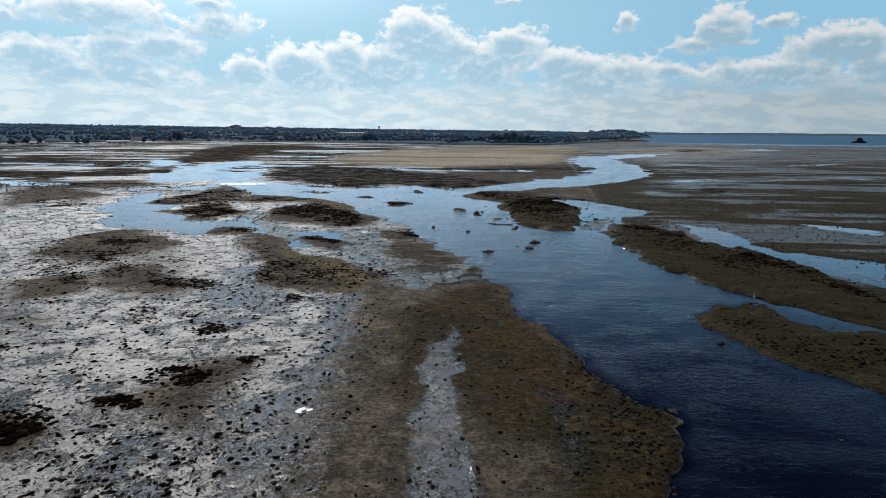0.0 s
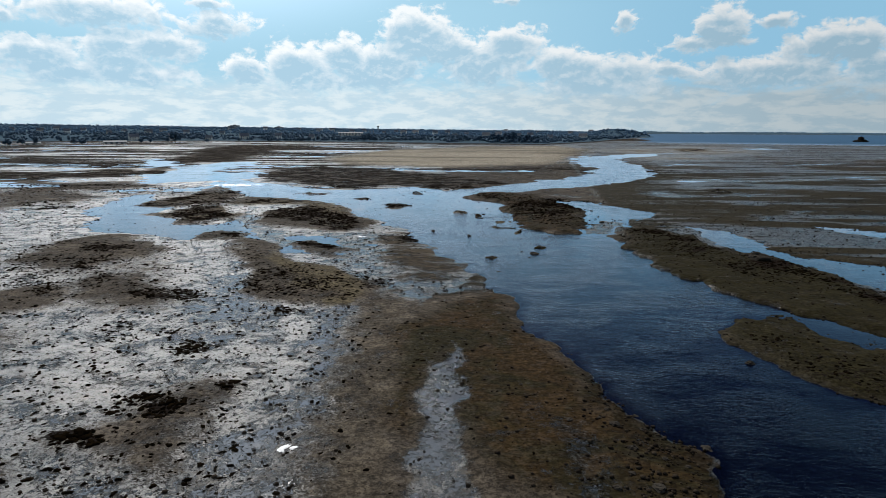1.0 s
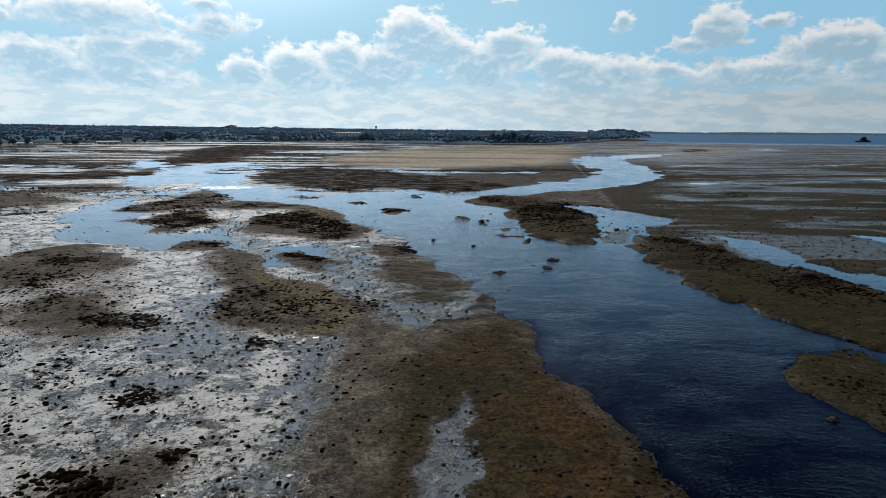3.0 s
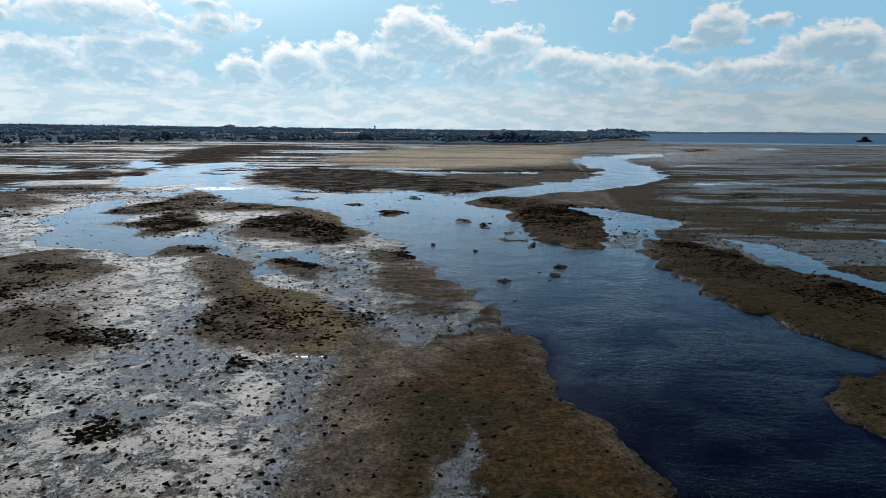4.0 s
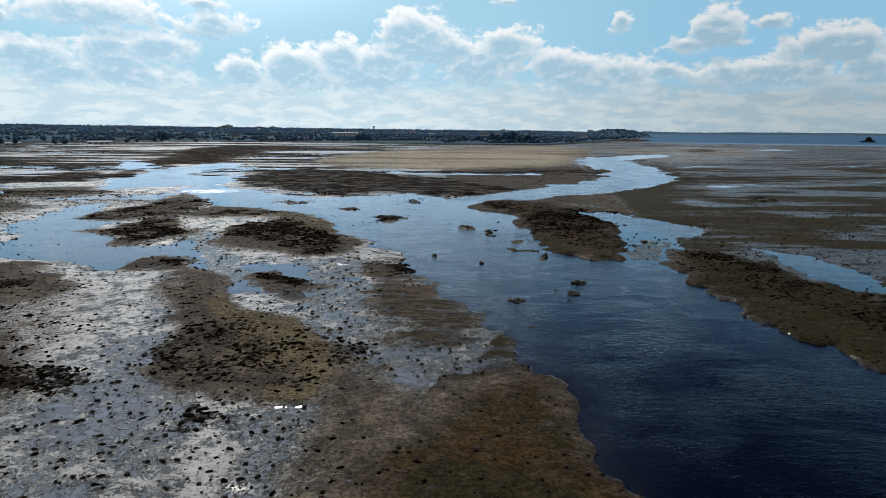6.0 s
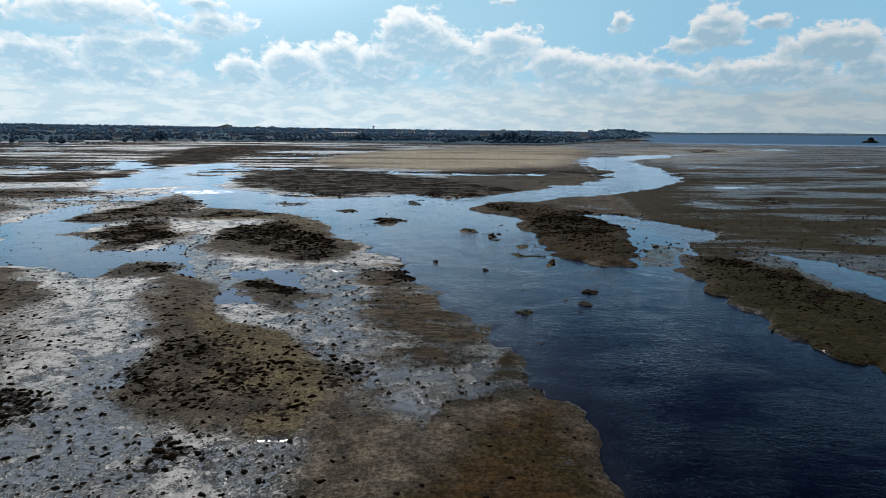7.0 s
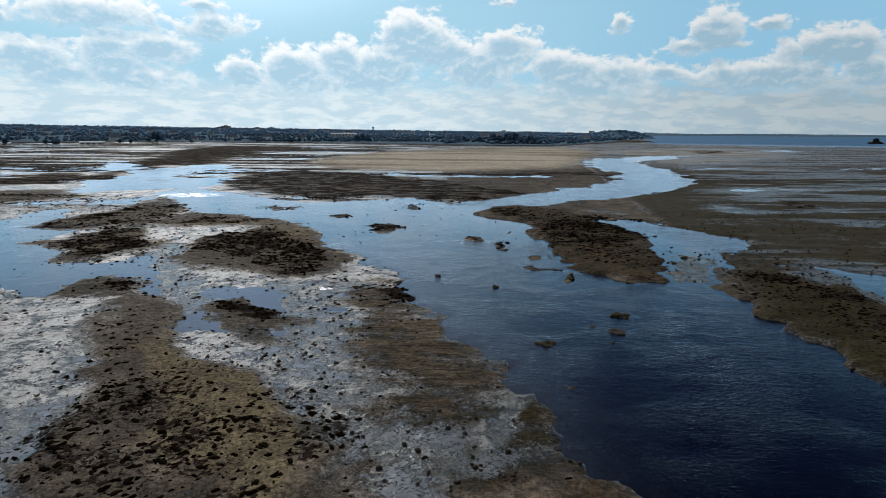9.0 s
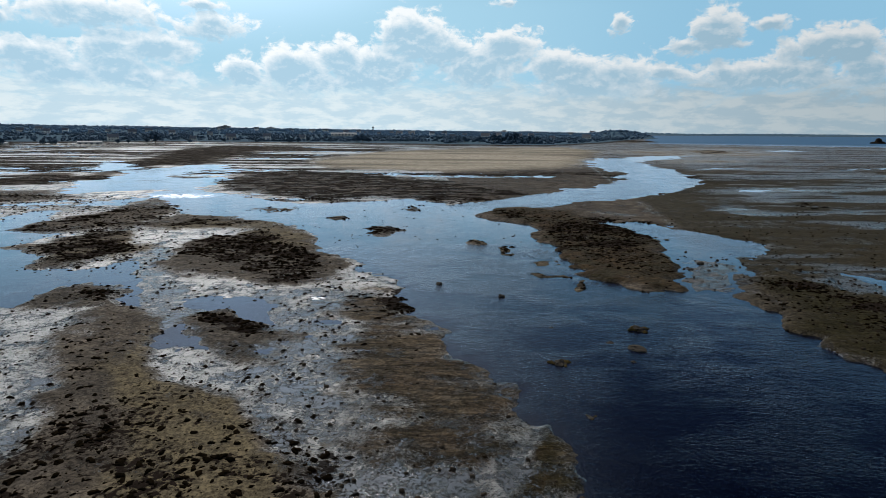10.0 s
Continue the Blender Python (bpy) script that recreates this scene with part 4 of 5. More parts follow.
    algae([(-6, 83), (-5, 88), (2, 90), (5, 97), (7, 96), (8.5, 90), (8.5, 83), (3, 80)], 0.8, 2)
    algae([(-12.7, 114.3), (-10.8, 119.6), (-7.1, 120.5), (-3.7, 114.9), (-1, 106.4), (2.3, 98.7), (4.5, 92.4), (7.8, 90.9), (8.1, 87.5), (7.4, 81.8), (-1.9, 81.2), (-4.8, 87.9), (-9.7, 104.6)], 0.3, 2)
    algae([(37.8, 141.4), (52.3, 108.8), (61.8, 69.9), (44.9, 43.5), (35.1, 53), (32.3, 67.8), (33.5, 112.8)], 0.8, 3)
    algae([(2.7, 201.9), (22.4, 197.4), (30.4, 170.7), (31.7, 141.4), (26.6, 125.8), (16.4, 129), (11.6, 176.1)], 0.7, 2)
    algae([(45.7, 178.8), (51.1, 163.2), (50.8, 150.8), (50.3, 127.4), (75.9, 168), (69.3, 188.5), (55.3, 183.4)], 0.5, 4)
    algae([(15.4, 60.8), (17.5, 51.5), (19.9, 47.2), (23.2, 42.9), (19.7, 31.4), (17.6, 27.2), (13.5, 26.9), (15.2, 53)], 0.9, 1.5)
    # yellow-green silt
    silt([(-30.4, 110), (-25.1, 101.6), (-19.6, 95.9), (-12.2, 90.3), (-8.9, 86.2), (-7.8, 79.1), (-8.1, 74.5), (-9.8, 71.4), (-11.6, 74.3), (-10.6, 80.2), (-14.4, 85.8), (-20.8, 90.7)], 0.9, 1)
    silt([(-27.9, 100.8), (-25.1, 101), (-20.5, 95.7), (-16.8, 91.5), (-9.6, 84.1), (-9, 80.8), (-15.5, 80.4), (-21.9, 89.6)], 0.8, 1.5)
    silt([(-62.2, 166.7), (-55.3, 178.4), (-35.8, 173.8), (-25.2, 149.7), (-29.2, 149.4), (-45.3, 166), (-54.6, 162.7)], 0.7, 2)
    silt([(-60.5, 154.7), (-62.2, 166.7), (-49.3, 158.3), (-45.6, 141.5), (-51.1, 139.1), (-60.5, 140.4)], 0.5, 2)
    # dry pale sand
    sand([(-96.3, 413.2), (-91.3, 502.8), (-69.4, 589.6), (4.8, 703.6), (95.2, 720.3), (106, 590.7), (72.9, 456.4), (53, 375.6), (16.8, 348.9), (-14.7, 333.4), (-47.2, 341.6), (-68.5, 352)], 1, 8)
    sand([(111.5, 619.4), (220.8, 743.5), (305.9, 759.2), (256.9, 554.2), (150.6, 419.6), (110.5, 414.6), (118.1, 523.5)], 0.5, 8)
    silt([(-3.8, 45.5), (-6.3, 57.5), (-7.1, 68.2), (-4.1, 80.5), (-0.7, 65.4), (0.6, 47), (1.5, 37.7), (0.7, 26.1), (-1.5, 25.9), (-3.1, 37.4)], 0.12, 2)
    plan.h += (0.03 + 0.03 * ease(-x, -5, 10)) * fbm(x, y, 0.9, 3, 31) + 0.05 * fbm(x / 1.6, y, 7, 4, 33) * ease(y, 100, 140)
    lift = np.maximum(plan.h, 0.03) - plan.h
    plan.h += lift * (1 - ease(plan.deep, 0.05, 0.4)) * (1 - ease(y, 130, 170))
    plan.cover["film"] = np.maximum(plan.cover["film"], 0.8 * ease(lift, 0.0, 0.06))
    # growth comes in clumps, and thinly over the wet flats to the west and far out
    wild = plan.cover["weed"]
    wild *= 0.55 + 0.75 * ease(fbm(x, y, 5, 4, 41), -0.35, 0.25)
    # sand ripples lie across the bank beyond the tan one
    crests = fbm(x / 3.5 + 0.12 * y, y, 1.7, 3, 51)
    rippled = ease(y, 84, 90) * (1 - ease(y, 122, 130)) * ease(x + 0.22 * y, 8, 12) * (1 - ease(x + 0.22 * y, 26, 29))
    plan.cover["rippled"] = rippled
    plan.h += 0.06 * crests * rippled
    plan.cover["bank"] = np.clip(plan.cover["bank"] + 0.5 * rippled * (crests - 0.06) * (plan.cover["bank"] > 0.05), 0, 1)
    # the banks along the channel lie dry; so do broken stretches of the flats to the east
    east = ease(x - 0.1 * y, 20, 26)
    broken = 1 - 0.95 * ease(fbm(x / 5, y, 14, 5, 53) + 0.7 * fbm(x / 6, y, 4.0, 4, 57), -0.10, 0.30) * ease(x - 0.3 * y, -14, 12)
    plan.cover["bank"] = np.maximum(plan.cover["bank"], np.maximum(np.maximum(ease(x, -4, 0) * (1 - ease(y, 78, 88)), ease(x + 0.1 * y, 17, 22) * (1 - east)), east * broken * 0.92) * (1 - 0.9 * plan.cover["film"]) * (1 - 0.6 * ease(y, 330, 420)))
    plan.h -= 0.10 * east * (1 - broken)
    plan.cover["algae"] = np.maximum(plan.cover["algae"], 0.65 * east * (1 - ease(y, 260, 420)))
    stripes = ease(fbm(x / 7, y, 15, 6, 43, 0.62) + 0.16 * ease(-x, 30, 90), 0.0, 0.14) * ease(y, 150, 260) * (1 - plan.cover["sand"]) * (1 - ease(x, -5, 15) * (1 - ease(y, 230, 330)))
    wild[:] = np.maximum(wild, np.maximum(0.95 * stripes * (1 - 0.5 * ease(x, 60, 150)), 0.2 * ease(-x, -8, 12)))
    plan.cover["bank"] = np.maximum(plan.cover["bank"], 0.85 * stripes * ease(-x, -20, 40))
    return plan


def shoreline(x):
    """How far away the land begins, for each x."""
    return np.interp(x, [-900, -675, -387, -44, 85, 180, 263, 400], [800, 845, 935, 822, 790, 960, 1160, 1500]) + 18 * lattice(x / 90, x * 0, 71)


def land_height(x, y):
    """The coast behind the flats: a low shore, then a wooded slope that sinks to the east."""
    into = y - shoreline(x)
    bearing = np.degrees(np.arctan2(x - 7, y))
    crest = np.interp(bearing, [-60, -39, -22, -10, -3, 5, 9, 13, 15, 17, 60], [27, 25, 17, 12, 9, 6, 3, 2, 1, -0.6, -0.6])
    rise = 1.3 * ease(into, -12, 12) + crest * (0.25 * ease(into, 20, 300) + 0.75 * ease(into, 250, 1150)) + 2.5 * fbm(x, y, 220, 4, 73) * ease(into, 60, 400) * (crest > 0)
    gone = ease(bearing, 14.2, 15.2)
    head = 12.5 * np.exp(-(((x - 338) / 62) ** 2 + ((y - 1560) / 110) ** 2) ** 1.6) + 2.0 * np.exp(-(((x - 250) / 140) ** 2 + ((y - 1580) / 120) ** 2))
    return rise * (1 - gone) + head, ease(into, -2, 8) * (1 - gone) + (head > 0.6)


def spread(start, stop, step, growth):
    out = [start]
    while out[-1] < stop:
        out.append(out[-1] + step)
        step *= growth
    return out


def grid_mesh(name, xs, ys, z, mat, cover):
    nx, ny = len(xs), len(ys)
    gx, gy = np.meshgrid(xs, ys)
    co = np.stack([gx, gy, z], -1).reshape(-1, 3)
    i = (np.arange(ny - 1)[:, None] * nx + np.arange(nx - 1)).ravel()
    quads = np.stack([i, i + 1, i + nx + 1, i + nx], -1).ravel().astype(np.int32)
    me = bpy.data.meshes.new(name)
    me.vertices.add(len(co))
    me.vertices.foreach_set("co", co.astype(np.float32).ravel())
    me.loops.add(len(quads))
    me.loops.foreach_set("vertex_index", quads)
    me.polygons.add(len(quads) // 4)
    me.polygons.foreach_set("loop_start", np.arange(0, len(quads), 4, dtype=np.int32))
    me.update(calc_edges=True)
    me.validate()
    for key, v in cover.items():
        me.attributes.new(key, "FLOAT", "POINT").data.foreach_set("value", v.astype(np.float32).ravel())
    me.shade_smooth()
    me.materials.append(mat)
    return new(name, me)


right = spread(52, 2900, 0.35, 1.022)
xs = np.array([-v for v in right[::-1]] + list(np.arange(-51.7, 52, 0.3)) + right)
ys = np.array([-v for v in spread(-26, 2000, 1.0, 1.12)[::-1]] + list(np.arange(26.25, 130, 0.27)) + spread(130.2, 2560, 0.27, 1.0062))
X, Y = np.meshgrid(xs, ys)
PLAN = flats(X, Y)
rise, on_land = land_height(X, Y)
# the open sea lies beyond the flats to the east, with reefs along its edge
bearing = np.degrees(np.arctan2(X - 7, Y))
dist = np.hypot(X - 7, Y)
sea = ease(dist + 60 * fbm(X, Y, 160, 4, 81), 900, 1050) * ease(bearing, 13.6, 15.2)
reef = 1.1 * ease(fbm(X / 4, Y, 60, 4, 83), 0.15, 0.5) * ease(dist, 850, 950) * (1 - ease(dist, 1250, 1700)) * ease(bearing, 10, 14)
far_coast = ease(dist, 2330, 2430) * ease(bearing, 14, 15) * (1 - ease(bearing, 34, 44)) * (4.6 + 2.5 * fbm(X, Y * 0, 130, 4, 85) - 0.12 * np.maximum(bearing - 15, 0))
H = PLAN.h * (1 - sea) - 1.2 * sea + reef + np.maximum(rise, 0) + np.maximum(far_coast, 0) * 1.6
PLAN.cover["weed"] = np.maximum(PLAN.cover["weed"], 0.9 * ease(reef, 0.2, 0.6))
PLAN.cover["wet"] = 1 - ease(H + 0.05 * fbm(X, Y, 2.5, 4, 91) + (0.26 * fbm(X / 4, Y, 9, 5, 93) + 0.22 * fbm(X / 1.8, Y, 5, 5, 97)) * ease(Y, 80, 140), 0.0, 0.62)
PLAN.cover["weed"] = np.maximum(PLAN.cover["weed"], 0.95 * ease(Y - shoreline(X), -40, -12) * (1 - ease(Y - shoreline(X), 0, 10)) * (X < 260))
PLAN.cover["sand"] *= 0.45 + 0.55 * ease(fbm(X / 5, Y, 18, 5, 95), -0.3, 0.2)
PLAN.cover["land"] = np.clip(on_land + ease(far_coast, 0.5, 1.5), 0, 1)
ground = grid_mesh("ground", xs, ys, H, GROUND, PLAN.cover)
tagged(ground, "wet brown tidal flats of sand, grit and mud with banks and hollows", "tidal flat", kind="structure")
sea_x, sea_y = xs[::5], ys[::5]
DEPTH = -H[::5, ::5]
SX, SY = np.meshgrid(sea_x, sea_y)
water = grid_mesh("water", sea_x, sea_y, np.zeros_like(DEPTH), WATER, {"far_sea": ease(np.hypot(*np.meshgrid(sea_x, sea_y)), 800, 1100), "chop": ease(DEPTH, 0.03, 0.3), "riffle": np.exp(-(((SX + 82) / 9) ** 2 + ((SY - 224) / 5) ** 2))})
tagged(water, "dark blue rippled sea water standing in channels and pools", "water", kind="structure")


def ground_at(x, y):
    """The height of the ground sheet at a place."""
    i = min(max(int(np.searchsorted(xs, x)) - 1, 0), len(xs) - 2)
    j = min(max(int(np.searchsorted(ys, y)) - 1, 0), len(ys) - 2)
    u, v = (x - xs[i]) / (xs[i + 1] - xs[i]), (y - ys[j]) / (ys[j + 1] - ys[j])
    return float((H[j, i] * (1 - u) + H[j, i + 1] * u) * (1 - v) + (H[j + 1, i] * (1 - u) + H[j + 1, i + 1] * u) * v)


# ---- things ----
def part(name, bm, mat, parent, label=""):
    """Link a bmesh as one mesh object under a thing or a part."""
    me = bpy.data.meshes.new(name)
    bm.to_mesh(me)
    bm.free()
    me.materials.append(mat)
    ob = new(name, me)
    ob.parent = parent
    return tagged(ob, label) if label else ob


def mesh_of(name, verts, faces, mat, smooth=True):
    me = bpy.data.meshes.new(name)
    me.from_pydata([tuple(v) for v in verts], [], [tuple(f) for f in faces])
    if smooth:
        me.shade_smooth()
    me.materials.append(mat)
    return me


def joined(name, pieces, mat, smooth=True):
    """Many small pieces (vertices, triangles) in one mesh."""
    vs, fs, at = [], [], 0
    for v, f in pieces:
        vs.append(v)
        fs.append(f + at)
        at += len(v)
    vs, fs = np.concatenate(vs).astype(np.float32), np.concatenate(fs).astype(np.int32)
    me = bpy.data.meshes.new(name)
    me.vertices.add(len(vs))
    me.vertices.foreach_set("co", vs.ravel())
    me.loops.add(fs.size)
    me.loops.foreach_set("vertex_index", fs.ravel())
    me.polygons.add(len(fs))
    me.polygons.foreach_set("loop_start", np.arange(0, fs.size, 3, dtype=np.int32))
    me.update(calc_edges=True)
    if smooth:
        me.shade_smooth()
    me.materials.append(mat)
    return me


rng = np.random.default_rng(7)


def mat_of_weed(sides=11):
    """A low ragged mat of wrack: lobed outline, humped middle, fronds that reach out. One metre across, base at z = 0."""
    a = np.arange(sides) / sides * 2 * math.pi + rng.uniform(-0.2, 0.2, sides)
    lobes = 0.36 + 0.12 * np.sin(2 * a + rng.uniform(0, 6)) + 0.09 * np.sin(3 * a + rng.uniform(0, 6)) + rng.uniform(-0.10, 0.12, sides)
    rings = []
    for share, z in ((1.0, -0.05), (0.86, 0.07), (0.48, 0.16)):
        r = lobes * share * rng.uniform(0.85, 1.15, sides)
        rings.append(np.stack([r * np.cos(a), r * np.sin(a), np.full(sides, z) + (z > 0) * rng.uniform(-0.05, 0.06, sides)], -1))
    v = np.concatenate(rings + [np.array([[0, 0, 0.17 + rng.uniform(-0.05, 0.05)]])])
    f = []
    for r in range(2):
        for i in range(sides):
            j = (i + 1) % sides
            f += [(r * sides + i, r * sides + j, (r + 1) * sides + j), (r * sides + i, (r + 1) * sides + j, (r + 1) * sides + i)]
    f += [(2 * sides + i, 2 * sides + (i + 1) % sides, 3 * sides) for i in range(sides)]
    return v, np.array(f)


def lump(detail, jag, flat):
    """A rough rounded lump, about one metre across."""
    bm = bmesh.new()
    bmesh.ops.create_icosphere(bm, subdivisions=detail, radius=0.5)
    off = Vector(rng.uniform(-50, 50, 3))
    for w in bm.verts:
        n = w.co.normalized()
        w.co = w.co * (1 + jag * noise.noise(n * 1.3 + off) + 0.5 * jag * noise.noise(n * 3.1 + off))
        w.co.z *= flat
    v = np.array([w.co[:] for w in bm.verts])
    f = np.array([[w.index for w in t.verts] for t in bm.faces])
    bm.free()
    return v, f


def turned(v, size, angle, x, y, z, tall=1.0):
    c, s = math.cos(angle), math.sin(angle)
    return np.stack([size * (v[:, 0] * c - v[:, 1] * s) + x, size * (v[:, 0] * s + v[:, 1] * c) + y, size * tall * v[:, 2] + z], -1)


WEED_FORMS = [mat_of_weed(int(rng.integers(7, 10))) for _ in range(10)]


def weed_at(x, y):
    i, j = int(np.searchsorted(xs, x)) - 1, int(np.searchsorted(ys, y)) - 1
    return float(PLAN.cover["weed"][j, i])


def scatter_weed():
    single = [mesh_of("seaweed_clump", v, f, WRACK) for v, f in WEED_FORMS[:6]]
    pieces, big = [], 0
    for _ in range(190000):
        y = 27 + 195 * rng.random() ** 1.2
        x = rng.uniform(-1, 1) * (22 + 0.78 * y)
        w = weed_at(x, y)
        if rng.random() > 0.010 + 0.012 * (x < 2) + 1.5 * max(w - 0.08, 0) ** 1.2:
            continue
        z = ground_at(x, y)
        if z < -0.13 or (z < -0.03 and rng.random() > 0.35):
            continue
        size = (0.10 + 0.48 * rng.random() ** 2.6) * (1 + 0.6 * w) * (1 + max(y - 90, 0) / 260)
        a = rng.uniform(0, 6.28)
        if size > 0.56 and y < 125 and big < 180:
            big += 1
            k = int(rng.integers(6))
            ob = new("seaweed_clump", single[k])
            ob.matrix_world = pose(x, y, z + 0.01, 0, 0, math.degrees(a)) @ Matrix.Diagonal((size * 1.1, size * 1.1, size * 0.9, 1))
            tagged(ob, "dark brown clump of wet bladder wrack lying on the mud", "seaweed", "wrack clumps on the flats")
            continue
        v, f = WEED_FORMS[int(rng.integers(10))]
        pieces.append((turned(v, size, a, x, y, z + 0.005, rng.uniform(0.6, 1.1)), f))
    # the far flats carry broader mats
    for _ in range(60000):
        y = 215 + 330 * rng.random() ** 1.3
        x = rng.uniform(-1, 1) * (22 + 0.78 * y)
        w = weed_at(x, y)
        if rng.random() > 0.004 + 0.3 * max(w - 0.2, 0):
            continue
        z = ground_at(x, y)
        if z < -0.05:
            continue
        v, f = WEED_FORMS[int(rng.integers(10))]
        pieces.append((turned(v, rng.uniform(0.45, 1.15), rng.uniform(0, 6.28), x, y, z, 0.55), f))
    ob = new("seaweed", joined("seaweed", pieces, WRACK))
    tagged(ob, "dark brown wet bladder wrack strewn over banks and mud", "seaweed", kind="stuff")


scatter_weed()

STONE_FORMS = [lump(1, 0.5, 0.6) for _ in range(6)]
ROCK_FORMS = [mesh_of("rock", *lump(3, 0.55, 0.62), STONE, False) for _ in range(6)]


def scatter_stones():
    pieces = []
    for _ in range(110000):
        y = 27 + 170 * rng.random() ** 1.2
        x = rng.uniform(-1, 1) * (22 + 0.78 * y)
        z = ground_at(x, y)
        # cobbles gather along the water's edge, above all beside the channel
        edge = math.exp(-((z - 0.03) / 0.09) ** 2)
        channel = 1.0 if x > -20 else 0.35
        shoal = 0.12 * (PLAN.cover["algae"][int(np.searchsorted(ys, y)) - 1, int(np.searchsorted(xs, x)) - 1] > 0.3)
        shoal = 0.13 if 112 < y and x < 25 and z < 0 else shoal
        if z < (-0.22 if shoal and y > 112 else -0.16) or rng.random() > (0.06 if x > 24 else 0.012) + shoal + 0.22 * edge * channel:
            continue
        size = 0.08 + 0.26 * rng.random() ** 3.5
        v, f = STONE_FORMS[int(rng.integers(6))]
        pieces.append((turned(v, size * (1 + y / 260), rng.uniform(0, 6.28), x, y, z + size * 0.12), f))
    # a spill of stones on the point of the bank beside the channel
    for _ in range(620):
        x, y = rng.normal(18.4, 2.0), rng.normal(43.5, 6.0)
        z = ground_at(x, y)
        if z < -0.15:
            continue
        size = 0.08 + 0.34 * rng.random() ** 3
        v, f = STONE_FORMS[int(rng.integers(6))]
        pieces.append((turned(v, size, rng.uniform(0, 6.28), x, y, z + size * 0.15), f))
    ob = new("cobbles", joined("cobbles", pieces, WRACK_STONE, False))
    tagged(ob, "small dark weed-stained stones strewn along the water's edge", "stones", kind="stuff")


WRACK_STONE = plain("weedy_stone", (0.008, 0.006, 0.005), (0.040, 0.031, 0.022), 1.2, 0.9, 0.8, 0.04, 0.0)
scatter_stones()


def rock(x, y, size, label, tall=1.0, weedy=0):
    k = int(rng.integers(6))
    if weedy:
        base = new("rock")
        body = new("stone", ROCK_FORMS[k])
        body.parent = base
        body.matrix_local = Matrix.Diagonal((size, size, size * tall, 1))
        for i in range(weedy):
            a = i * 6.28 / weedy + rng.uniform(-0.4, 0.4)
            tuft = new("weed_tuft", TUFTS[i % 3])
            tuft.parent = base
            s = size * rng.uniform(0.6, 0.95)
            tuft.matrix_local = pose(size * 0.62 * math.cos(a), size * 0.5 * math.sin(a), 0.0, 0, 0, math.degrees(a)) @ Matrix.Diagonal((s, s, s, 1))
            tagged(tuft, "olive brown wrack clinging to the stone")
    else:
        base = new("rock", ROCK_FORMS[k])
    z = max(ground_at(x, y), -0.12) + size * 0.08
    base.matrix_world = pose(x, y, z, 0, 0, float(rng.uniform(0, 360))) @ (Matrix() if weedy else Matrix.Diagonal((size, size * 0.85, size * tall, 1)))
    tagged(base, label, "rock", "rocks on the flats")


OLIVE = plain("olive_wrack", (0.014, 0.011, 0.004), (0.055, 0.040, 0.014), 3.0, 0.85, 0.7, 0.05, 0.03)
TUFTS = [mesh_of("weed_tuft", v, f, OLIVE) for v, f in WEED_FORMS[6:9]]
rock(17.5, 112.0, 1.3, "grey rock ringed with olive wrack in the channel", 0.8, 4)
rock(16.0, 106.6, 1.5, "dark granite rock lying in the shallow channel", 0.7, 0)
rock(8.8, 102.8, 1.1, "grey rock ringed with olive wrack in the channel", 0.9, 3)
rock(50.8, 102.4, 3.0, "large grey boulder on a weedy bank", 0.95, 0)
rock(-2.7, 128.3, 1.0, "dark granite rock lying in the shallow channel", 1.0, 0)
rock(4.8, 123.0, 0.9, "dark granite rock lying in the shallow channel", 1.0, 0)
rock(14.0, 108.2, 0.8, "dark granite rock lying in the shallow channel", 0.5, 0)
rock(9.6, 93.3, 0.6, "stone covered in olive wrack in the channel", 0.6, 3)
rock(15.0, 103.5, 0.5, "dark granite rock lying in the shallow channel", 1.0, 0)
rock(31.3, 59.0, 0.8, "pale stone at the foot of a weedy bank", 1.0, 0)
rock(9.2, 112.1, 0.6, "dark granite rock lying in the shallow channel", 0.5, 0)
rock(22.0, 43.5, 0.75, "grey stone on the brown bank beside the channel", 0.75, 0)
rock(13.5, 46.7, 0.48, "grey stone on the brown bank beside the channel", 0.75, 0)
rock(18.5, 48.0, 0.54, "grey stone on the brown bank beside the channel", 0.75, 0)
rock(16.6, 46.2, 0.68, "grey stone on the brown bank beside the channel", 0.75, 0)
rock(17.1, 43.0, 0.61, "grey stone on the brown bank beside the channel", 0.75, 0)
rock(15.1, 38.3, 0.54, "grey stone on the brown bank beside the channel", 0.75, 0)
rock(17.5, 38.4, 0.82, "grey stone on the brown bank beside the channel", 0.75, 0)
rock(18.5, 45.8, 0.48, "grey stone on the brown bank beside the channel", 0.75, 0)
rock(16.5, 48.6, 0.41, "grey stone on the brown bank beside the channel", 0.75, 0)
rock(18.7, 37.4, 0.48, "grey stone on the brown bank beside the channel", 0.75, 0)
rock(18.8, 41.8, 0.41, "grey stone on the brown bank beside the channel", 0.75, 0)
rock(16.3, 39.9, 0.41, "grey stone on the brown bank beside the channel", 0.75, 0)
rock(15.7, 47.1, 0.34, "grey stone on the brown bank beside the channel", 0.75, 0)
rock(20.0, 41.0, 0.34, "grey stone on the brown bank beside the channel", 0.75, 0)
rock(19.8, 50.7, 0.34, "grey stone on the brown bank beside the channel", 0.75, 0)
rock(32.2, 40.0, 0.48, "grey stone on the brown bank beside the channel", 0.75, 0)
rock(32.4, 37.5, 0.41, "grey stone on the brown bank beside the channel", 0.75, 0)
rock(37.6, 44.9, 0.27, "grey stone on the brown bank beside the channel", 0.75, 0)
rock(36.5, 60.5, 0.27, "grey stone on the brown bank beside the channel", 0.75, 0)
rock(10.4, 52.6, 0.34, "grey stone on the brown bank beside the channel", 0.75, 0)
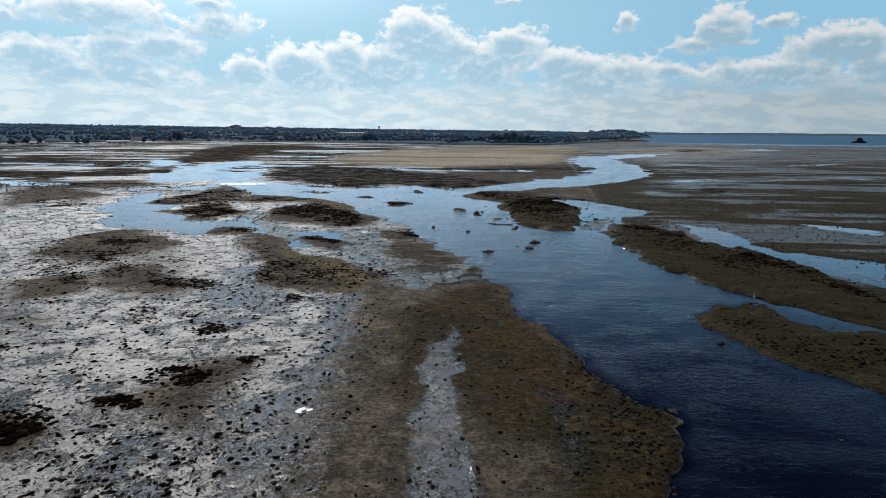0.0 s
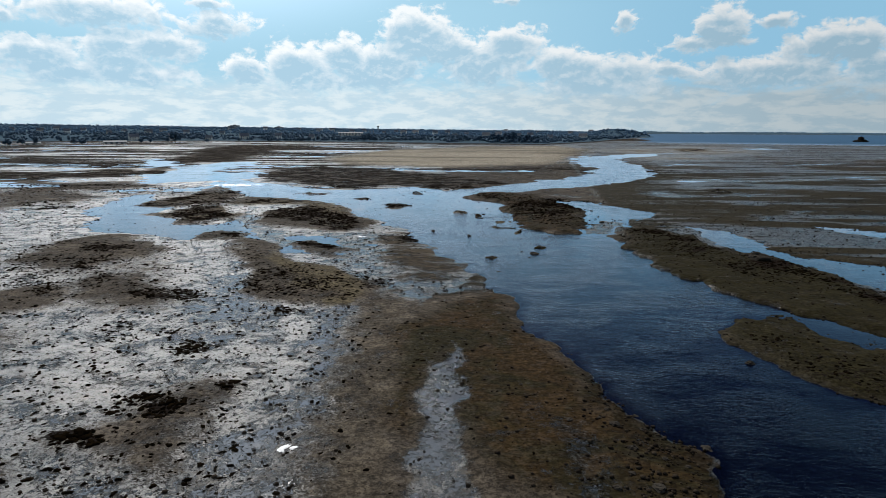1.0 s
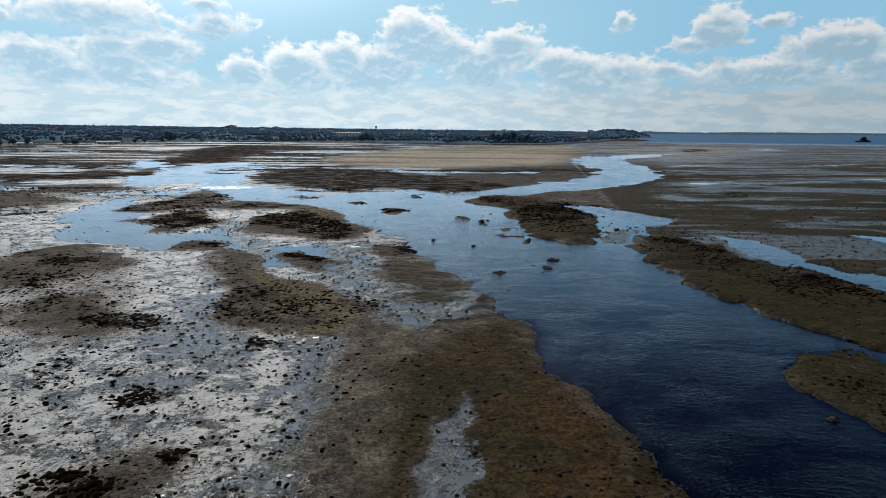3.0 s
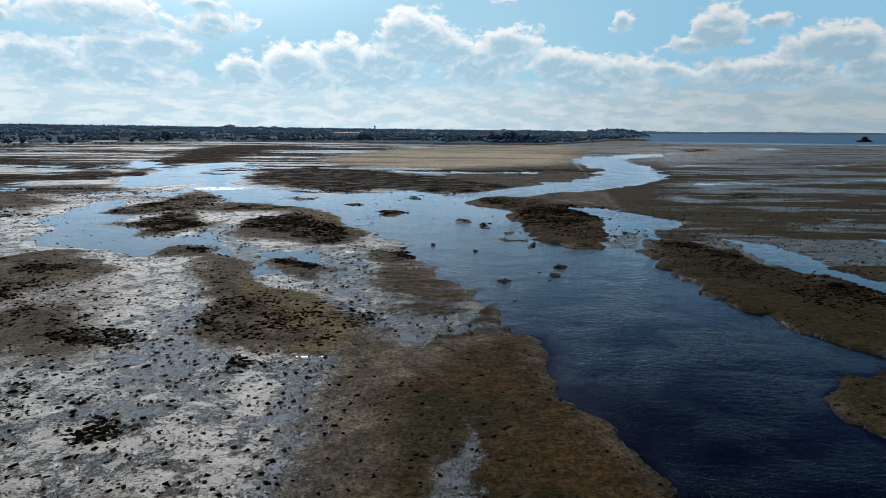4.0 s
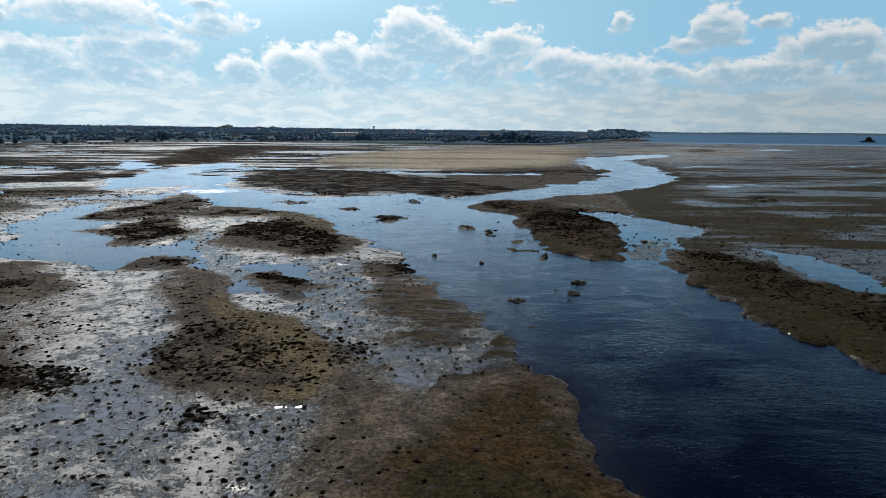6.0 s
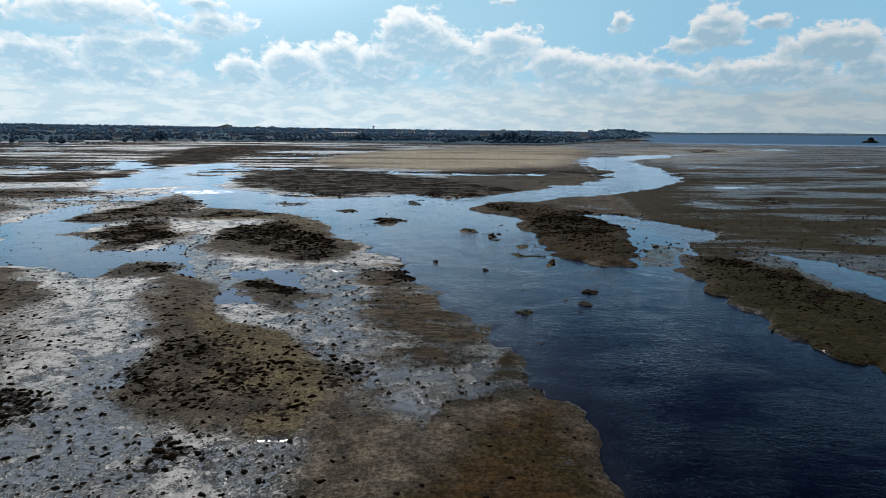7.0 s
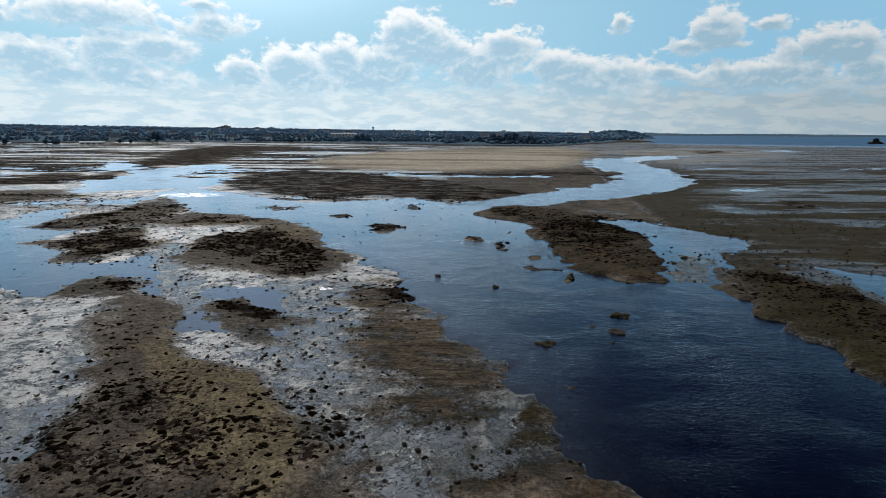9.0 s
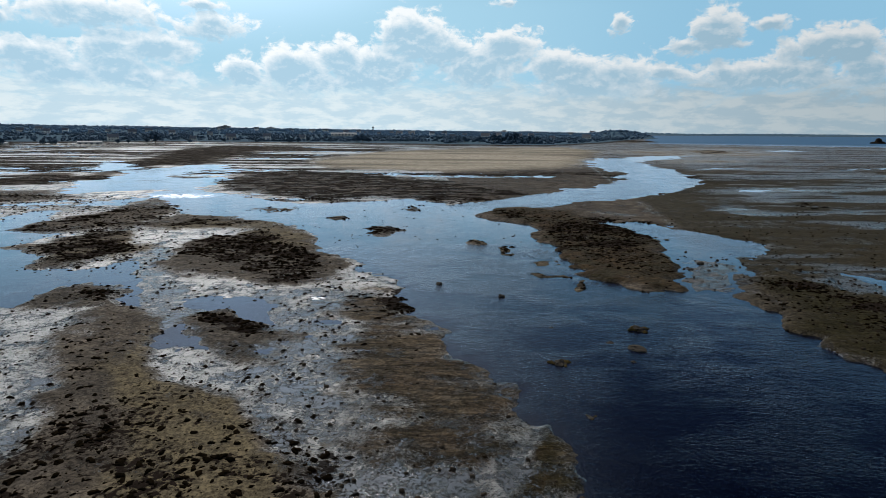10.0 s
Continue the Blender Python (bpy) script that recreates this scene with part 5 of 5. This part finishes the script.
rock(8.5, 43.3, 0.27, "grey stone on the brown bank beside the channel", 0.75, 0)
rock(-3.0, 53.8, 0.27, "grey stone on the brown bank beside the channel", 0.75, 0)
rock(34.2, 142.7, 1.0, "dark stone standing in a shallow side channel", 0.7, 0)
rock(31.3, 138.5, 0.6, "dark stone standing in a shallow side channel", 0.7, 0)
rock(33.6, 138.0, 0.5, "dark stone standing in a shallow side channel", 0.7, 0)
rock(35.1, 162.0, 0.9, "dark stone standing in a shallow side channel", 0.7, 0)
rock(34.0, 164.8, 0.7, "dark stone standing in a shallow side channel", 0.7, 0)
rock(41.1, 150.1, 0.6, "dark stone standing in a shallow side channel", 0.7, 0)
rock(87.4, 209.1, 1.6, "dark stone standing in a shallow side channel", 0.7, 0)
rock(83.4, 206.6, 1.5, "dark stone standing in a shallow side channel", 0.7, 0)
rock(83.0, 210.9, 1.4, "dark stone standing in a shallow side channel", 0.7, 0)


def foam(x, y, size):
    """A raft of sea foam: a flat ragged sheet with thick edges and holes between its lobes."""
    base = new("sea_foam")
    for i in range(5):
        v, f = mat_of_weed(13)
        v[:, 2] *= 0.14
        v = turned(v, size * rng.uniform(0.35, 0.75), rng.uniform(0, 6), size * rng.uniform(-0.5, 0.5), size * rng.uniform(-0.3, 0.3), 0.006 * i)
        lobe = new("foam_lobe", mesh_of("foam_lobe", v, f, FOAM))
        lobe.parent = base
    base.matrix_world = pose(x, y, max(ground_at(x, y), 0) + 0.012)
    tagged(base, "white raft of sea foam drying on wet mud", "foam", "foam rafts")


FOAM = plain("foam", (0.7, 0.7, 0.7), (0.85, 0.85, 0.85), 6.0, 0.5, 0.4, 0.02)
foam(-5.5, 41.6, 1.1)
foam(-15.9, 120.8, 1.4)


# ---- the coast behind the flats ----
def spot(bear, d):
    """A place by its bearing in degrees from +y and its distance from the start of the flight."""
    return 7.4 + d * math.sin(radians(bear)), d * math.cos(radians(bear))


def crown_piece(x, y, z, r, tall):
    """A crown of several uneven clumps."""
    out = []
    for _ in range(int(rng.integers(4, 6))):
        v, f = LEAF_FORMS[int(rng.integers(6))]
        a, d = rng.uniform(0, 6.28), r * rng.uniform(0.1, 0.75)
        out.append((turned(v, r * rng.uniform(0.7, 1.25), a, x + d * math.cos(a), y + d * math.sin(a), z + tall * rng.uniform(0.35, 0.9)), f))
    return out


LEAF_FORMS = [lump(1, 0.7, 0.85) for _ in range(6)]


def woods():
    near, far = [], []
    for _ in range(16000):
        b = radians(rng.uniform(-44, 14.5))
        d = 780 + 1750 * rng.random() ** 1.25
        x, y = 7 + d * math.sin(b), d * math.cos(b)
        into = y - float(shoreline(np.array([x]))[0])
        if into < 12:
            continue
        hedge = abs(lattice(np.array([x / 70]), np.array([y / 45]), 55)[0])
        if hedge > 0.5 - 0.2 * (into < 60) + 0.3 * (into > 700):
            continue
        z = ground_at(x, y)
        if z < 0.6:
            continue
        r = rng.uniform(1.8, 3.6)
        (near if into < 350 else far).extend(crown_piece(x, y, z - 1.0, r, r * rng.uniform(1.2, 1.9)))
    for _ in range(500):
        x, y = 338 + 75 * rng.normal(), 1545 + 70 * rng.normal()
        if ground_at(x, y) > 1.5:
            r = rng.uniform(2.0, 3.6)
            far.extend(crown_piece(x, y, ground_at(x, y) - 1.0, r, r * 1.3))
    for _ in range(800):
        x, y = spot(rng.uniform(14.3, 38), 2440 + 60 * rng.random())
        if ground_at(x, y) > 1.5:
            r = rng.uniform(1.5, 4.5)
            far.extend(crown_piece(x, y, ground_at(x, y) - 2.0, r, r * 0.8))
    for name, pieces, leaf, label in (("woodland", near, HAZY_LEAF, "dark green trees and hedges along the low shore, tinted with blue haze"), ("hill_woodland", far, HAZY_HILL_LEAF, "woods and hedgerows over the far slope, haze blue put into their colour")):
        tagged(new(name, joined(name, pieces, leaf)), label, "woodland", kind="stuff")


woods()


def limb(bm, a, b, ra, rb, sides=6):
    """A tapered limb between two points."""
    way = (Vector(b) - Vector(a)).normalized()
    side = way.orthogonal().normalized()
    other = way.cross(side)
    rings = [[bm.verts.new(Vector(c) + r * (side * math.cos(6.2832 * i / sides) + other * math.sin(6.2832 * i / sides))) for i in range(sides)] for c, r in ((a, ra), (b, rb))]
    for i in range(sides):
        j = (i + 1) % sides
        bm.faces.new((rings[0][i], rings[0][j], rings[1][j], rings[1][i]))


def make_tree(height, broad):
    base = new("tree")
    bm = bmesh.new()
    limb(bm, (0, 0, -0.5), (0.1, 0, height * 0.45), 0.35, 0.22)
    for i in range(5):
        a = i * 1.26
        limb(bm, (0.1, 0, height * (0.3 + 0.03 * i)), (broad * 0.35 * math.cos(a), broad * 0.35 * math.sin(a), height * 0.7), 0.14, 0.05)
    part("trunk", bm, BARK, base, "dark trunk with spreading limbs")
    pieces = []
    for _ in range(46):
        v, f = LEAF_FORMS[int(rng.integers(6))]
        a, u = rng.uniform(0, 6.28), rng.uniform(0, 1)
        d = broad * 0.5 * math.sqrt(rng.random()) * (1 - 0.55 * abs(2 * u - 0.8))
        pieces.append((turned(v, broad * rng.uniform(0.14, 0.30), a, d * math.cos(a), d * math.sin(a), height * (0.3 + 0.65 * u)), f))
    crown = new("crown", joined("crown", pieces, HAZY_LEAF, False))
    crown.parent = base
    tagged(base, "dark green broad-leaved tree standing behind the shore, tinted with blue haze", "tree", "trees along the shore")
    return base


def on_ground(x, y, turn=0.0, sink=0.0, size=1.0):
    return pose(x, y, ground_at(x, y) - sink, 0, 0, turn) @ Matrix.Diagonal((size, size, size, 1))


def place(ob, m, first):
    if first:
        ob.matrix_world = m
        return ob
    c = copy_thing(ob, m)
    c.matrix_basis = m
    return c


TREES = [make_tree(9, 10), make_tree(11, 9), make_tree(8, 11)]
for i, (bear, size, d) in enumerate([
    (-26.8, 1.7, 915), (-27.4, 0.7, 925), (-33.6, 1.0, 860), (-34.2, 0.8, 850), (-21.7, 0.6, 960), (-16.4, 1.0, 920),
    (-15.7, 0.9, 915), (-14.9, 0.8, 930), (-13.1, 0.7, 950), (-10.8, 1.1, 900), (-10.3, 1.1, 905), (-9.8, 0.9, 915),
    (-0.2, 1.0, 865), (1.0, 1.3, 850), (1.6, 1.4, 850), (2.3, 1.5, 845), (2.9, 1.4, 850), (3.6, 1.3, 855),
    (4.2, 1.2, 860), (4.7, 0.9, 860), (-2.8, 0.9, 880), (-2.0, 0.8, 885), (-1.5, 0.9, 890), (-38.5, 0.9, 850),
    (-37.6, 0.9, 860), (-36.7, 0.8, 870), (-24.3, 0.6, 950), (-29.4, 0.7, 900), (-28.7, 0.6, 905), (-19.1, 0.6, 950),
]):
    place(TREES[i % 3], on_ground(*spot(bear, d), 47 * i, 0.2, size), i < 3)


def box(bm, x0, x1, y0, y1, z0, z1):
    m = Matrix.Translation(((x0 + x1) / 2, (y0 + y1) / 2, (z0 + z1) / 2)) @ Matrix.Diagonal((x1 - x0, y1 - y0, z1 - z0, 1))
    bmesh.ops.create_cube(bm, size=1.0, matrix=m)


def gable(bm, wide, deep, eaves, ridge, over=0.4, thick=0.25):
    """A pitched roof with its ridge along x, eaves that stand out, and real thickness."""
    for s in (-1, 1):
        w, d = wide / 2 + over, deep / 2 + over
        low = eaves - over * (ridge - eaves) / (deep / 2)
        pts = [(-w, s * d, low), (w, s * d, low), (w, 0, ridge), (-w, 0, ridge)]
        a = [bm.verts.new(p) for p in pts]
        b = [bm.verts.new((p[0], p[1], p[2] + thick)) for p in pts]
        for q in ((a[0], a[1], a[2], a[3]), (b[3], b[2], b[1], b[0]), (a[0], b[0], b[1], a[1]), (a[1], b[1], b[2], a[2]), (a[3], a[0], b[0], b[3])):
            bm.faces.new(q)


def make_house(wide, deep, eaves, ridge, wall_mat, label):
    base = new("house")
    bm = bmesh.new()
    box(bm, -wide / 2, wide / 2, -deep / 2, deep / 2, -1.5, eaves)
    for s in (-1, 1):
        x = s * (wide / 2 - 0.002)
        bm.faces.new([bm.verts.new(p) for p in ((x, -deep / 2, eaves), (x, deep / 2, eaves), (x, 0, ridge))])
    part("wall", bm, wall_mat, base)
    bm = bmesh.new()
    gable(bm, wide, deep, eaves, ridge)
    roof = part("roof", bm, SLATE, base, "grey slate roof")
    for s in (-1, 1):
        bm = bmesh.new()
        x = s * (wide / 2 - 0.5)
        box(bm, x - 0.4, x + 0.4, -0.35, 0.35, ridge - 0.4, ridge + 1.1)
        part("chimney", bm, CONCRETE, roof)
    n = max(2, int(wide // 3))
    for storey in range(2 if eaves > 4.5 else 1):
        for i in range(n):
            x = (i + 0.5) * wide / n - wide / 2
            bm = bmesh.new()
            z = 0.9 + 2.7 * storey
            if storey == 0 and i == n // 2:
                box(bm, x - 0.5, x + 0.5, -deep / 2 - 0.06, -deep / 2 + 0.02, 0.0, 2.1)
                part("door", bm, SLATE, base, "dark front door")
            else:
                box(bm, x - 0.55, x + 0.55, -deep / 2 - 0.05, -deep / 2 + 0.02, z, z + 1.3)
                part("window", bm, PANE, base)
    tagged(base, label, "house", "houses on the coast")
    return base


CREAM = plain("cream_wall", (0.5, 0.46, 0.4), (0.68, 0.64, 0.56), 0.2, 0.9)
HOUSES = [make_house(11, 8, 5.2, 9.0, WALL, "white rendered house with a grey slate roof"),
          make_house(9, 7, 3.0, 6.6, CREAM, "low cream house with a grey slate roof"),
          make_house(14, 8, 5.4, 9.4, CREAM, "long cream house with a grey slate roof")]
for i in range(46):
    bear, d = -40 + 52 * ((i * 0.618034) % 1), 1020 + 120 * ((i * 0.37) % 1) + (800 * ((i * 0.755) % 1) if i % 4 else 0)
    place(HOUSES[i % 3], on_ground(*spot(bear, d), -bear + 40 * ((i * 0.29) % 1) - 20, 0.0, 1.0), i < 3)


def make_shed(long, deep, high, label):
    """A long low hall with a pale metal roof."""
    base = new("shed")
    bm = bmesh.new()
    box(bm, -long / 2, long / 2, -deep / 2, deep / 2, -1.5, high)
    part("wall", bm, CREAM, base)
    bm = bmesh.new()
    gable(bm, long, deep, high, high + deep * 0.16)
    part("roof", bm, METAL, base, "pale metal roof that glints in the sun")
    for i in range(int(long // 6)):
        bm = bmesh.new()
        x = (i + 0.5) * 6 - long / 2
        box(bm, x - 1.4, x + 1.4, -deep / 2 - 0.06, -deep / 2 + 0.02, 0.0, min(3.0, high - 0.4))
        part("door", bm, SLATE, base)
    tagged(base, label, "shed", "sheds on the coast")
    return base


def make_block(wide, deep, storeys, label):
    """A flat-roofed block of flats with rows of windows."""
    base = new("apartment_building")
    bm = bmesh.new()
    box(bm, -wide / 2, wide / 2, -deep / 2, deep / 2, -2.0, storeys * 3.0)
    part("wall", bm, CONCRETE, base)
    bm = bmesh.new()
    box(bm, -wide / 2 - 0.3, wide / 2 + 0.3, -deep / 2 - 0.3, deep / 2 + 0.3, storeys * 3.0, storeys * 3.0 + 0.7)
    part("roof", bm, SLATE, base)
    bm = bmesh.new()
    box(bm, -wide * 0.2, wide * 0.15, -2, 2, storeys * 3.0 + 0.7, storeys * 3.0 + 3.0)
    part("roof_house", bm, CONCRETE, base)
    for s in range(storeys):
        for i in range(int(wide // 4)):
            x = (i + 0.5) * 4 - wide / 2
            bm = bmesh.new()
            box(bm, x - 1.2, x + 1.2, -deep / 2 - 0.05, -deep / 2 + 0.02, s * 3 + 0.9, s * 3 + 2.4)
            part("window", bm, PANE, base)
    tagged(base, label, "building")
    return base


def make_tower(high):
    """A water tower: a stem that widens to a drum."""
    base = new("water_tower")
    for name, rings in (("stem", ((0, 1.6), (high * 0.65, 1.1))), ("tank", ((high * 0.62, 1.1), (high * 0.75, 3.4), (high * 0.97, 3.4), (high, 0.3)))):
        bm = bmesh.new()
        for (z0, r0), (z1, r1) in zip(rings, rings[1:]):
            limb(bm, (0, 0, z0), (0, 0, z1), r0, r1, 12)
        part(name, bm, CONCRETE, base)
    tagged(base, "pale concrete water tower above the trees", "water tower")
    return base


place(make_shed(24, 9, 3.2, "long pale hall with a metal roof among trees"), on_ground(*spot(-12.5, 1190), 14, -3.0), True)
place(make_shed(22, 9, 3.4, "pale hall with a metal roof among trees"), on_ground(*spot(-11.4, 1180), 10, -3.0), True)
place(make_shed(26, 9, 2.2, "long low shed with a pale roof behind the shore"), on_ground(*spot(-31.3, 905), 28), True)
place(make_shed(16, 8, 2.0, "low shed with a pale roof behind the shore"), on_ground(*spot(-36.9, 890), 32), True)
place(make_block(27, 12, 4, "grey flat-roofed block of flats on the ridge"), on_ground(*spot(-22.0, 1950), 18, 3.5), True)
place(make_block(20, 12, 3, "grey flat-roofed block on the ridge"), on_ground(*spot(-18.3, 1950), 10, 3.0), True)
place(make_tower(15), on_ground(*spot(-9.5, 1900), 0), True)


def islet(x, y, wide, high):
    """A bare rock in the sea with a squat tower of stone on it."""
    base = new("rock_islet")
    bm = bmesh.new()
    bmesh.ops.create_icosphere(bm, subdivisions=4, radius=1.0)
    for w in bm.verts:
        n = w.co.copy()
        s = 1 + 0.3 * noise.noise(n * 2.1) + 0.18 * noise.noise(n * 5.3)
        w.co = Vector((n.x * wide * s, n.y * wide * 0.5 * s, max(n.z, -0.2) * high * 0.45 * s))
    part("rock_base", bm, WRACK_STONE, base, "low dark weedy rock")
    bm = bmesh.new()
    bmesh.ops.create_icosphere(bm, subdivisions=4, radius=1.0)
    for w in bm.verts:
        n = w.co.copy()
        m = max(abs(n.x), abs(n.y), abs(n.z))
        n = n / m * 0.5 + n * 0.5
        s = 1 + 0.15 * noise.noise(n * 3.0 + Vector((4, 1, 7)))
        w.co = Vector((n.x * wide * 0.36 * s, n.y * wide * 0.3 * s, max(n.z, -0.3) * high * s))
    part("stack", bm, WRACK_STONE, base, "squat block of dark rock")
    base.matrix_world = pose(x, y, 0.0)
    tagged(base, "squat dark rock stack standing in the sea", "rock islet")


islet(*spot(30.3, 1180), 11, 8)
